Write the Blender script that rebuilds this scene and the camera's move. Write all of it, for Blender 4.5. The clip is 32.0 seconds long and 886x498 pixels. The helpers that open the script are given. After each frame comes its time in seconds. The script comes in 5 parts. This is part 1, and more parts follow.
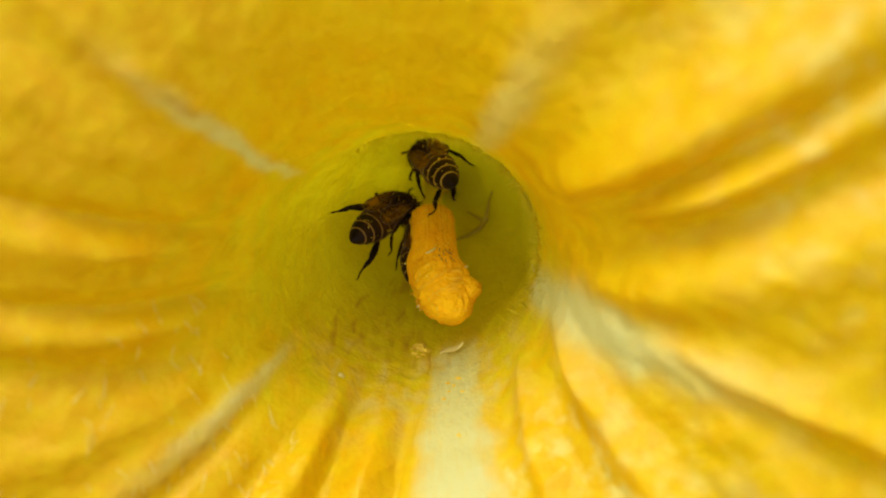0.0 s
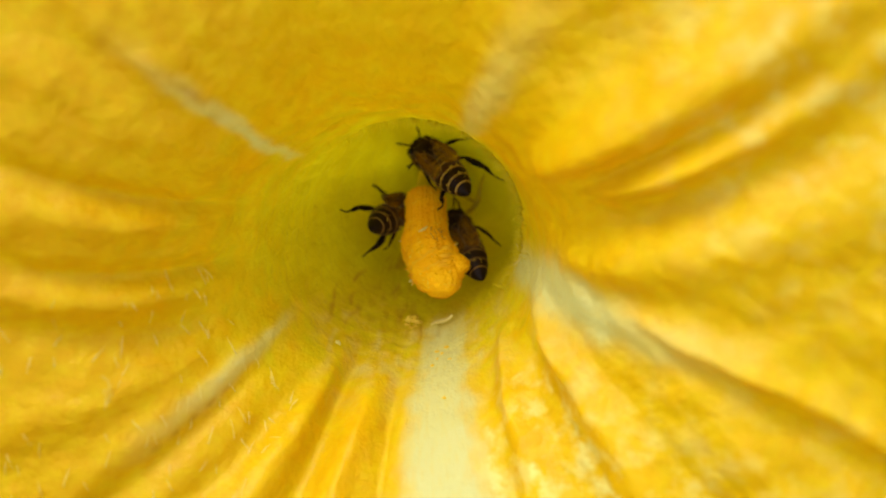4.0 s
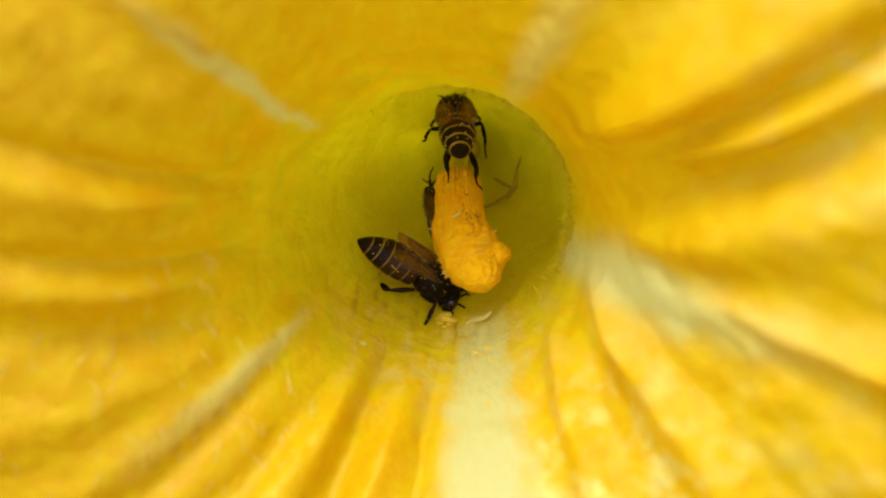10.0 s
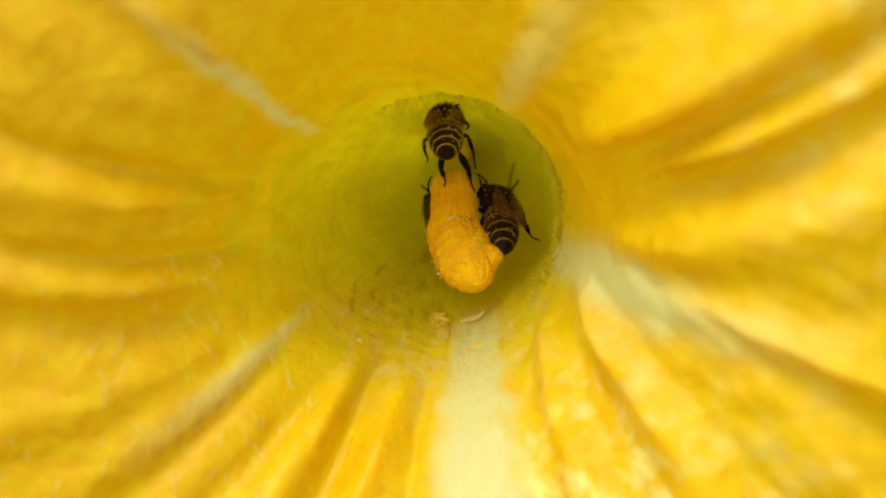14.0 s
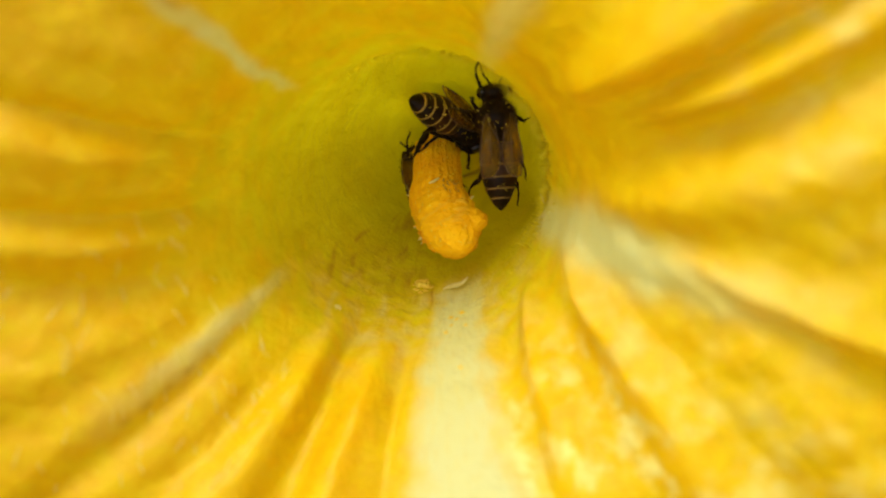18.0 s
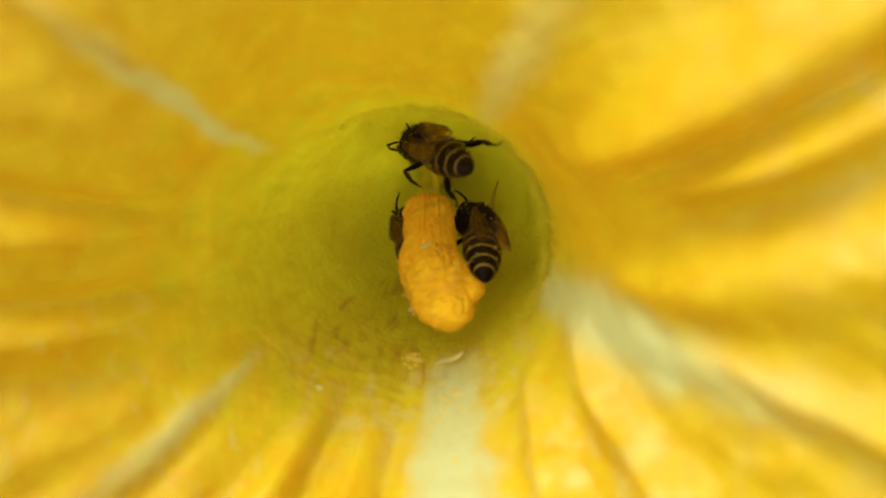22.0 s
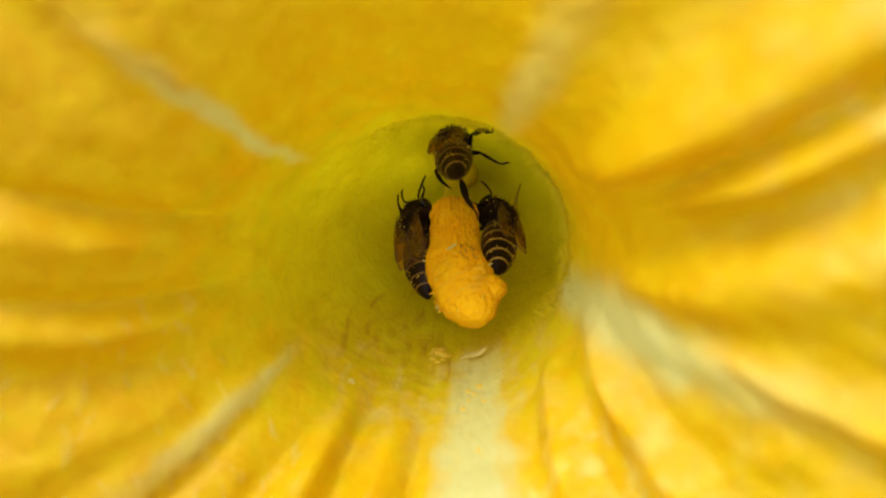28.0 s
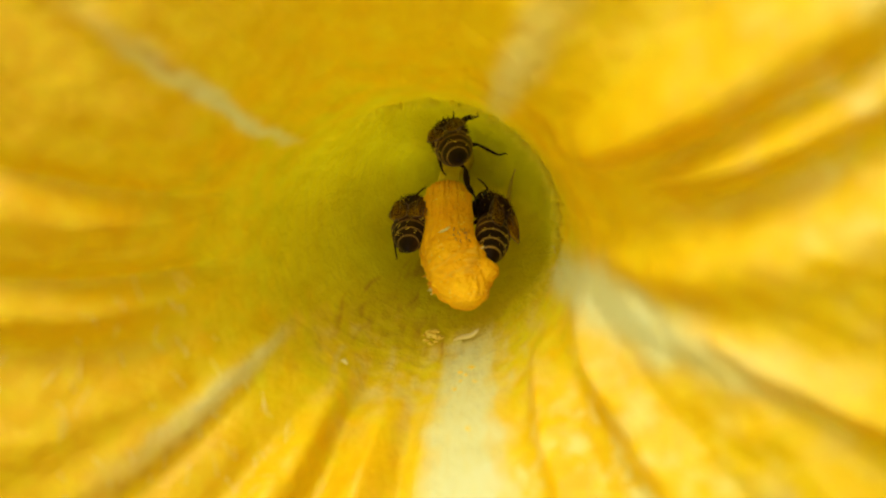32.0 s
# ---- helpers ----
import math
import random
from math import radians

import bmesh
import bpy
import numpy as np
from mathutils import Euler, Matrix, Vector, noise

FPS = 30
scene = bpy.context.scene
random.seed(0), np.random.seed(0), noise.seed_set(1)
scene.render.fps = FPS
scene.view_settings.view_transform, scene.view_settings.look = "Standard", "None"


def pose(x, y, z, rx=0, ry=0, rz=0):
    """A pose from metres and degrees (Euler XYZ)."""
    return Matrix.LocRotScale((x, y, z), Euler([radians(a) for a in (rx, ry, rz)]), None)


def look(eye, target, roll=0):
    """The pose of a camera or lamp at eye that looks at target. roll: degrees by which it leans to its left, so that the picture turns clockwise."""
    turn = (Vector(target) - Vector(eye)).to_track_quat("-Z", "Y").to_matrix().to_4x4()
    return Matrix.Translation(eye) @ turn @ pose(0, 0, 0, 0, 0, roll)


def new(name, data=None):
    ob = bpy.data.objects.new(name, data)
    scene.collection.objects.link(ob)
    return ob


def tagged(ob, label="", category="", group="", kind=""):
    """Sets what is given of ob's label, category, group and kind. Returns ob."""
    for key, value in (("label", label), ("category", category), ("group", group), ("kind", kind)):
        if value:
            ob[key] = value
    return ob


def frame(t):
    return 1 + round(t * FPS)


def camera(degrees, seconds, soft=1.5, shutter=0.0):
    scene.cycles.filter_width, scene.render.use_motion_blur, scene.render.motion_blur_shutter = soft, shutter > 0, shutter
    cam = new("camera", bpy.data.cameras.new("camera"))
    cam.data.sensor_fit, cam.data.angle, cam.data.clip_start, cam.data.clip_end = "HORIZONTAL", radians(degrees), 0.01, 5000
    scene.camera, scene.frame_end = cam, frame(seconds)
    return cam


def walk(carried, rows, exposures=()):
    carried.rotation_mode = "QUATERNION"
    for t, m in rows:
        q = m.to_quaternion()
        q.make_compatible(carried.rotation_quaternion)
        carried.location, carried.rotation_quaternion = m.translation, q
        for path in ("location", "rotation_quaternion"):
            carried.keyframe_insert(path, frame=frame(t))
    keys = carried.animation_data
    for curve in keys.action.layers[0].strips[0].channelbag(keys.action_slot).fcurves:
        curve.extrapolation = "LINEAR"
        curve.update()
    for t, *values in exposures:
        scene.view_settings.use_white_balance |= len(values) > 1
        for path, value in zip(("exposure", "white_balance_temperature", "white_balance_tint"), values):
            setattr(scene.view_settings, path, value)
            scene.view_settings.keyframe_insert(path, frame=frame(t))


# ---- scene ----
# A squash blossom seen from a hand's width away, with three honey bees in its throat.
# Lengths below are in millimetres where a name says so; MM turns them into metres.
MM = 0.001

cam = camera(49.9, 32.0, soft=2.0)
cam.data.dof.use_dof = True
cam.data.dof.focus_distance, cam.data.dof.aperture_fstop = 0.096, 18.0
PATH = [
    (0.0, 0.00000, 0.00000, 0.40000, 45.000, -0.000, 0.000),
    (0.5, -0.00023, -0.00037, 0.39924, 45.109, 0.111, 0.135),
    (1.0, 0.00074, -0.00018, 0.39864, 45.090, 0.517, 0.325),
    (1.5, -0.00005, -0.00220, 0.40214, 44.870, 0.763, 1.029),
    (2.0, -0.00042, -0.00328, 0.40332, 44.588, 0.343, 1.035),
    (2.5, 0.00285, -0.00157, 0.40479, 44.598, 0.342, 1.080),
    (3.0, 0.00176, -0.00377, 0.40335, 44.156, 0.046, 1.226),
    (3.5, 0.00260, -0.00513, 0.40464, 44.173, 0.114, 1.092),
    (5.5, 0.00105, -0.00610, 0.40232, 44.012, -0.005, 0.805),
    (6.0, 0.00353, -0.00528, 0.39904, 44.114, -0.076, 0.818),
    (6.5, 0.00280, -0.00334, 0.39611, 44.534, 0.424, 0.928),
    (7.0, 0.00161, -0.00443, 0.39503, 44.615, 0.504, 1.045),
    (7.5, 0.00159, -0.00166, 0.39504, 44.819, 0.803, 0.998),
    (8.0, -0.00035, -0.00177, 0.39349, 44.810, 1.115, 1.246),
    (8.5, 0.00116, 0.00094, 0.39189, 44.773, 0.597, 1.055),
    (9.0, 0.00126, 0.00117, 0.39127, 44.829, 0.661, 0.890),
    (9.5, 0.00056, 0.00053, 0.39301, 44.888, 0.795, 0.935),
    (10.0, -0.00052, 0.00101, 0.39416, 44.965, 0.911, 0.922),
    (10.5, -0.00041, 0.00092, 0.39418, 45.054, 0.867, 0.855),
    (11.0, 0.00016, 0.00150, 0.39499, 45.149, 0.935, 0.699),
    (11.5, 0.00004, -0.00044, 0.39465, 45.086, 0.791, 0.859),
    (12.0, 0.00093, -0.00028, 0.39385, 45.034, 0.535, 1.018),
    (12.5, 0.00208, 0.00025, 0.39477, 45.032, 0.669, 1.042),
    (13.0, 0.00037, -0.00037, 0.39686, 45.303, 0.557, 1.019),
    (13.5, 0.00047, -0.00191, 0.39672, 45.289, 0.333, 1.107),
    (14.0, -0.00009, -0.00168, 0.39623, 45.338, 0.471, 1.228),
    (14.5, 0.00052, -0.00111, 0.39544, 44.787, 0.365, 1.013),
    (16.5, 0.00311, -0.00160, 0.39549, 44.778, 0.422, 1.174),
    (17.0, 0.00149, -0.00135, 0.39475, 44.671, 0.341, 1.236),
    (17.5, 0.00001, -0.00106, 0.39499, 44.629, 0.435, 1.224),
    (18.0, 0.00102, -0.00045, 0.39260, 44.270, 0.209, 1.012),
    (18.5, -0.00029, 0.00085, 0.38908, 44.206, -0.550, 2.165),
    (19.0, 0.00119, 0.00306, 0.39024, 44.070, -0.058, 1.511),
    (19.5, -0.00120, 0.00237, 0.39249, 44.451, 0.270, 1.182),
    (20.0, -0.00083, 0.00235, 0.39232, 44.296, -0.038, 1.122),
    (20.5, -0.00217, 0.00123, 0.39327, 44.232, 0.212, 1.155),
    (21.0, -0.00124, 0.00098, 0.39382, 44.679, -0.062, 1.413),
    (21.5, 0.00370, 0.00479, 0.39222, 45.340, -0.361, 0.579),
    (22.0, 0.00099, 0.00793, 0.38985, 45.750, 0.032, 0.675),
    (22.5, 0.00032, 0.00741, 0.38778, 45.191, 0.128, 0.283),
    (23.0, -0.00030, 0.00584, 0.39127, 44.933, 0.460, 0.866),
    (23.5, 0.00086, 0.00457, 0.39209, 44.799, 0.129, 0.828),
    (24.0, 0.00127, 0.00389, 0.39223, 44.639, 0.408, 0.602),
    (24.5, -0.00029, 0.00491, 0.39338, 45.131, 0.288, 1.196),
    (25.0, 0.00045, 0.00645, 0.39310, 45.444, 0.100, 1.199),
    (25.5, 0.00214, 0.00693, 0.39226, 45.594, 0.012, 1.020),
    (27.5, 0.00319, 0.00515, 0.39383, 45.158, 1.082, 1.563),
    (28.0, 0.00137, 0.00517, 0.39391, 45.195, 1.214, 1.899),
    (28.5, 0.00407, 0.00457, 0.39368, 45.092, 0.978, 1.737),
    (29.0, 0.00290, 0.00413, 0.39153, 44.514, 1.165, 1.868),
    (29.5, 0.00240, 0.00401, 0.39063, 44.378, 1.253, 2.047),
    (30.0, 0.00190, 0.00328, 0.39072, 44.545, 1.547, 2.282),
    (30.5, 0.00407, 0.00392, 0.39182, 44.617, 1.258, 1.989),
    (31.0, 0.00364, 0.00499, 0.39313, 44.607, 1.441, 1.977),
    (31.5, 0.00309, 0.00486, 0.39294, 44.580, 1.342, 2.137),
    (32.0, 0.00270, 0.00385, 0.39397, 44.764, 1.404, 2.285),
]
# the clip's camera drifts to a paler white balance a few times
EXPOSURES = [(0, 1.05, 6500, 10), (2.2, 1.06, 6500, 10), (2.5, 1.08, 5600, 10), (2.75, 1.08, 5700, 10), (2.95, 1.06, 6500, 10), (8.0, 1.06, 6500, 10), (9.0, 1.14, 6500, 10), (21.0, 1.14, 6500, 10), (22.0, 1.16, 5900, 10), (22.5, 1.16, 5600, 10),
             (23.0, 1.14, 6350, 10), (24.2, 1.14, 6400, 10), (25.0, 1.24, 5500, 10), (25.5, 1.24, 5500, 10), (26.8, 1.14, 6400, 10), (32.0, 1.14, 6500, 10)]
walk(cam, [(t, pose(x, y, z, rx, ry, rz)) for t, x, y, z, rx, ry, rz in PATH], EXPOSURES)

# ---- light: bright open shade under a hazy sky ----
world = bpy.data.worlds.new("sky")
scene.world = world
world.use_nodes = True
sky = world.node_tree.nodes.new("ShaderNodeTexSky")
sky.sky_type = "NISHITA"
sky.sun_disc = False
sky.sun_elevation, sky.sun_rotation = radians(73), radians(276)
sky.air_density, sky.dust_density = 1.0, 4.0
background = world.node_tree.nodes["Background"]
haze = world.node_tree.nodes.new("ShaderNodeHueSaturation")  # a veil of cloud takes most of the blue
haze.inputs["Saturation"].default_value = 0.35
world.node_tree.links.new(sky.outputs[0], haze.inputs["Color"])
world.node_tree.links.new(haze.outputs[0], background.inputs[0])
background.inputs[1].default_value = 0.15
sun_light = bpy.data.lights.new("sun", "SUN")
sun_light.energy, sun_light.angle, sun_light.color = 0.84, radians(18), (1.0, 0.93, 0.80)
sun_ob = new("sun", sun_light)
sun_ob.matrix_world = look((-0.36, 0.10, 1.5), (0, 0.06, 0.33))


# ---- materials ----
def node_material(name):
    m = bpy.data.materials.new(name)
    m.use_nodes = True
    nodes, links = m.node_tree.nodes, m.node_tree.links
    return m, nodes, links, nodes["Principled BSDF"], nodes["Material Output"]


def noise_node(nodes, links, vector, scale, detail=3.0, rough=0.55):
    n = nodes.new("ShaderNodeTexNoise")
    n.inputs["Scale"].default_value, n.inputs["Detail"].default_value = scale, detail
    n.inputs["Roughness"].default_value = rough
    links.new(vector, n.inputs["Vector"])
    return n.outputs["Fac"]


def ramp_node(nodes, links, fac, stops):
    n = nodes.new("ShaderNodeValToRGB")
    e = n.color_ramp.elements
    while len(e) < len(stops):
        e.new(0.5)
    for k, (p, c) in zip(e, stops):
        k.position, k.color = p, (*c, 1)
    links.new(fac, n.inputs[0])
    return n.outputs[0]


def mix_node(nodes, links, fac, a, b, blend="MIX"):
    n = nodes.new("ShaderNodeMix")
    n.data_type, n.blend_type = "RGBA", blend
    for key, v in ((0, fac), (6, a), (7, b)):
        if isinstance(v, (int, float)):
            n.inputs[key].default_value = v
        elif isinstance(v, tuple):
            n.inputs[key].default_value = (*v, 1)
        else:
            links.new(v, n.inputs[key])
    return n.outputs[2]


def math_node(nodes, links, op, a, b, clamp=False):
    n = nodes.new("ShaderNodeMath")
    n.operation, n.use_clamp = op, clamp
    for key, v in ((0, a), (1, b)):
        if isinstance(v, (int, float)):
            n.inputs[key].default_value = v
        else:
            links.new(v, n.inputs[key])
    return n.outputs[0]


def bump_node(nodes, links, height, strength, distance, shader, under=None):
    n = nodes.new("ShaderNodeBump")
    n.inputs["Strength"].default_value, n.inputs["Distance"].default_value = strength, distance
    links.new(height, n.inputs["Height"])
    if under is not None:
        links.new(under, n.inputs["Normal"])
    if shader is not None:
        links.new(n.outputs[0], shader.inputs["Normal"])
    return n.outputs[0]


def attribute_node(nodes, name):
    n = nodes.new("ShaderNodeAttribute")
    n.attribute_name = name
    return n


def petal_material(name="petal", thin=0.55, pale=0.0):
    """Squash petal: saturated yellow cells, cream ribs, a green throat; thin enough for light to come through."""
    m, nodes, links, shader, out = node_material(name)
    grain = attribute_node(nodes, "grain").outputs["Vector"]
    place = nodes.new("ShaderNodeTexCoord").outputs["Object"]
    fibre = noise_node(nodes, links, grain, 1.0, 4.0, 0.6)
    blotch = noise_node(nodes, links, place, 140.0, 4.0, 0.6)
    cells = noise_node(nodes, links, place, 900.0, 3.0, 0.6)
    yellow = ramp_node(nodes, links, blotch, [(0.3, (0.83, 0.50, 0.001)), (0.5, (0.87, 0.553, 0.0012)), (0.72, (0.89, 0.605, 0.002))])
    yellow = mix_node(nodes, links, math_node(nodes, links, "MULTIPLY", fibre, 0.25), yellow, (0.80, 0.53, 0.001))
    yellow = mix_node(nodes, links, attribute_node(nodes, "deep").outputs["Fac"], yellow, (0.79, 0.455, 0.0008))   # left lobes: deeper orange yellow, which also stands in for weaker light there
    mottle = ramp_node(nodes, links, noise_node(nodes, links, place, 520.0, 4.0, 0.65), [(0.40, (0, 0, 0)), (0.66, (0.55, 0.55, 0.55))])
    yellow = mix_node(nodes, links, mottle, yellow, (0.90, 0.70, 0.005))
    cream = attribute_node(nodes, "cream").outputs["Fac"]
    cream = math_node(nodes, links, "MULTIPLY", cream, math_node(nodes, links, "ADD", math_node(nodes, links, "MULTIPLY", fibre, 0.8), 0.6), True)
    # pale mottling of the lower lip, and glints painted on the right petals
    speck_glint = attribute_node(nodes, "speckle_glint").outputs["Fac"]
    dots = ramp_node(nodes, links, noise_node(nodes, links, place, 380.0, 3.0, 0.6), [(0.47, (0, 0, 0)), (0.66, (0.85, 0.9, 0.85))])
    yellow = mix_node(nodes, links, math_node(nodes, links, "MULTIPLY", speck_glint, dots, True), yellow, (0.92, 0.82, 0.22))
    colour = mix_node(nodes, links, cream, yellow, (0.75, 0.74, 0.28))
    green = attribute_node(nodes, "green").outputs["Fac"]
    green = math_node(nodes, links, "MULTIPLY", green, math_node(nodes, links, "ADD", math_node(nodes, links, "MULTIPLY", blotch, 0.5), 0.72), True)
    green = math_node(nodes, links, "SUBTRACT", green, math_node(nodes, links, "MULTIPLY", math_node(nodes, links, "MULTIPLY", speck_glint, dots), 0.45), True)
    leafy = ramp_node(nodes, links, noise_node(nodes, links, place, 260.0, 4.0), [(0.3, (0.69, 0.60, 0.004)), (0.7, (0.79, 0.72, 0.013))])
    colour = mix_node(nodes, links, green, colour, leafy)
    stain = attribute_node(nodes, "stain").outputs["Fac"]
    colour = mix_node(nodes, links, stain, colour, (0.50, 0.26, 0.02))
    colour = mix_node(nodes, links, pale, colour, (0.92, 0.86, 0.35))
    links.new(colour, shader.inputs["Base Color"])
    shader.inputs["Roughness"].default_value = 0.38
    shader.inputs["Specular IOR Level"].default_value = 0.26
    shader.inputs["Sheen Weight"].default_value = 0.0
    fine = bump_node(nodes, links, cells, 0.35, 0.0004, None)
    crinkle = bump_node(nodes, links, noise_node(nodes, links, place, 420.0, 4.0, 0.6), 0.85, 0.0006, None, fine)
    coarse = bump_node(nodes, links, fibre, 0.22, 0.0004, None, crinkle)
    links.new(coarse, shader.inputs["Normal"])
    back = nodes.new("ShaderNodeBsdfTranslucent")
    links.new(colour, back.inputs["Color"])
    links.new(coarse, back.inputs["Normal"])
    blend = nodes.new("ShaderNodeMixShader")
    if pale:
        # the tube is fleshier than the petals and lets less light through
        flesh = attribute_node(nodes, "flesh").outputs["Fac"]
        links.new(math_node(nodes, links, "SUBTRACT", thin, math_node(nodes, links, "MULTIPLY", flesh, 0.2), True), blend.inputs[0])
    else:
        blend.inputs[0].default_value = thin
    links.new(shader.outputs[0], blend.inputs[1])
    links.new(back.outputs[0], blend.inputs[2])
    links.new(blend.outputs[0], out.inputs["Surface"])
    return m


def plain_material(name, dark, light, scale, rough=0.5, bump=0.2, depth=0.0001, metal=0.0, gloss=0.5, through_light=0.0):
    """A surface of two close colours mixed by noise, with a fine relief."""
    m, nodes, links, shader, out = node_material(name)
    place = nodes.new("ShaderNodeTexCoord").outputs["Object"]
    f = noise_node(nodes, links, place, scale, 4.0, 0.6)
    colour = ramp_node(nodes, links, f, [(0.3, dark), (0.7, light)])
    links.new(colour, shader.inputs["Base Color"])
    shader.inputs["Roughness"].default_value, shader.inputs["Metallic"].default_value = rough, metal
    shader.inputs["Specular IOR Level"].default_value = gloss
    bump_node(nodes, links, noise_node(nodes, links, place, scale * 4, 3.0), bump, depth, shader)
    if through_light:
        back = nodes.new("ShaderNodeBsdfTranslucent")
        links.new(colour, back.inputs["Color"])
        blend = nodes.new("ShaderNodeMixShader")
        blend.inputs[0].default_value = through_light
        links.new(shader.outputs[0], blend.inputs[1])
        links.new(back.outputs[0], blend.inputs[2])
        links.new(blend.outputs[0], out.inputs["Surface"])
    return m


def wing_material():
    """Thin smoky membrane: mostly clear, with a brown tint and a film-like gloss."""
    m, nodes, links, shader, out = node_material("wing_membrane")
    place = nodes.new("ShaderNodeTexCoord").outputs["Object"]
    f = noise_node(nodes, links, place, 700.0, 3.0)
    links.new(ramp_node(nodes, links, f, [(0.3, (0.34, 0.20, 0.02)), (0.7, (0.52, 0.34, 0.05))]), shader.inputs["Base Color"])
    shader.inputs["Roughness"].default_value = 0.28
    clear = nodes.new("ShaderNodeBsdfTransparent")
    clear.inputs[0].default_value = (0.90, 0.76, 0.44, 1)
    blend = nodes.new("ShaderNodeMixShader")
    blend.inputs[0].default_value = 0.14
    links.new(clear.outputs[0], blend.inputs[1])
    links.new(shader.outputs[0], blend.inputs[2])
    links.new(blend.outputs[0], out.inputs["Surface"])
    return m


PETAL = petal_material()
PETAL_BACK = petal_material("petal_back", 0.93, 0.45)
ANTHER = plain_material("anther", (0.90, 0.415, 0.001), (0.96, 0.56, 0.003), 450.0, 0.7, 0.9, 0.0006, gloss=0.1)
BRUISE = plain_material("bruise", (0.30, 0.12, 0.006), (0.50, 0.22, 0.012), 700.0, 0.7, 0.5, 0.0002)
ANTHER_TIP = plain_material("anther_tip", (0.86, 0.42, 0.004), (0.94, 0.60, 0.03), 500.0, 0.6, 0.5, 0.0002, gloss=0.08, through_light=0.2)
POLLEN = plain_material("pollen", (0.84, 0.58, 0.015), (0.92, 0.74, 0.09), 900.0, 0.7, 0.5, 0.0001, through_light=0.2)
FLAKE = plain_material("flake", (0.82, 0.70, 0.16), (0.90, 0.82, 0.32), 900.0, 0.5, 0.3, 0.0001, through_light=0.4)
HAIR = plain_material("petal_hair", (0.88, 0.76, 0.16), (0.92, 0.86, 0.36), 900.0, 0.4, 0.0, through_light=0.5)
LIP_HAIR = plain_material("lip_hair", (0.84, 0.70, 0.012), (0.90, 0.80, 0.05), 900.0, 0.6, 0.0, gloss=0.1, through_light=0.35)
STALK = plain_material("stalk", (0.10, 0.16, 0.03), (0.20, 0.28, 0.06), 300.0, 0.6, 0.4, 0.0004)
SOIL = plain_material("soil", (0.07, 0.05, 0.03), (0.18, 0.13, 0.08), 30.0, 0.9, 0.88, 0.01)
CHITIN = plain_material("dark_chitin", (0.008, 0.004, 0.0015), (0.022, 0.010, 0.003), 900.0, 0.48, 0.25, 0.00006, gloss=0.10)
ABDOMEN = plain_material("abdomen_chitin", (0.005, 0.0022, 0.0007), (0.017, 0.0065, 0.0014), 700.0, 0.44, 0.35, 0.00006, gloss=0.12)
ABDOMEN_FRONT = plain_material("brown_chitin", (0.014, 0.0045, 0.0009), (0.046, 0.015, 0.002), 700.0, 0.44, 0.35, 0.00006, gloss=0.16)
BAND = plain_material("pale_band", (0.25, 0.145, 0.014), (0.42, 0.26, 0.035), 1500.0, 0.7, 0.3, 0.00005)
BAND_DULL = plain_material("dull_band", (0.14, 0.072, 0.008), (0.28, 0.155, 0.021), 1500.0, 0.7, 0.3, 0.00005)
FUZZ = plain_material("bee_fuzz", (0.022, 0.010, 0.002), (0.075, 0.036, 0.007), 900.0, 0.88, 0.0, gloss=0.1)
EYE_BLACK = plain_material("compound_eye", (0.006, 0.004, 0.003), (0.018, 0.010, 0.006), 4000.0, 0.22, 0.4, 0.00003)
WING = wing_material()
VEIN = plain_material("wing_vein", (0.05, 0.025, 0.01), (0.10, 0.05, 0.02), 900.0, 0.5, 0.1)


# ---- mesh helpers (lengths in mm) ----
def mesh_of(name, verts, faces, material, smooth=True):
    me = bpy.data.meshes.new(name)
    me.from_pydata([tuple(c * MM for c in v) for v in verts], [], faces)
    me.materials.append(material)
    me.polygons.foreach_set("use_smooth", [smooth] * len(me.polygons))
    me.update()
    return me


def part(name, shape, material, parent, label="", smooth=True):
    """Links (verts, faces) as one mesh object under a thing or a part."""
    ob = new(name, mesh_of(name, shape[0], shape[1], material, smooth))
    ob.parent = parent
    if label:
        tagged(ob, label)
    return ob


def joined(shapes):
    verts, faces = [], []
    for v, f in shapes:
        k = len(verts)
        verts += v
        faces += [tuple(i + k for i in face) for face in f]
    return verts, faces


def sweep(points, radii, sides=10, flat=1.0, ripple=None):
    """A closed tube along points; radii: one each; flat squeezes the second cross axis; ripple(i, angle) scales a ring."""
    pts = [Vector(p) for p in points]
    verts, faces = [], []
    ref = Vector((0, 0, 1))
    if abs((pts[-1] - pts[0]).normalized().dot(ref)) > 0.9:
        ref = Vector((0, 1, 0))
    for i, p in enumerate(pts):
        d = (pts[min(i + 1, len(pts) - 1)] - pts[max(i - 1, 0)]).normalized()
        a = d.cross(ref).normalized()
        b = a.cross(d)
        for k in range(sides):
            g = 2 * math.pi * k / sides
            r = radii[i] * (ripple(i, g) if ripple else 1)
            verts.append(tuple(p + a * (math.cos(g) * r) + b * (math.sin(g) * r * flat)))
    for i in range(len(pts) - 1):
        for k in range(sides):
            j = (k + 1) % sides
            faces.append((i * sides + k, i * sides + j, (i + 1) * sides + j, (i + 1) * sides + k))
    faces.append(tuple(range(sides - 1, -1, -1)))
    faces.append(tuple((len(pts) - 1) * sides + k for k in range(sides)))
    return verts, faces


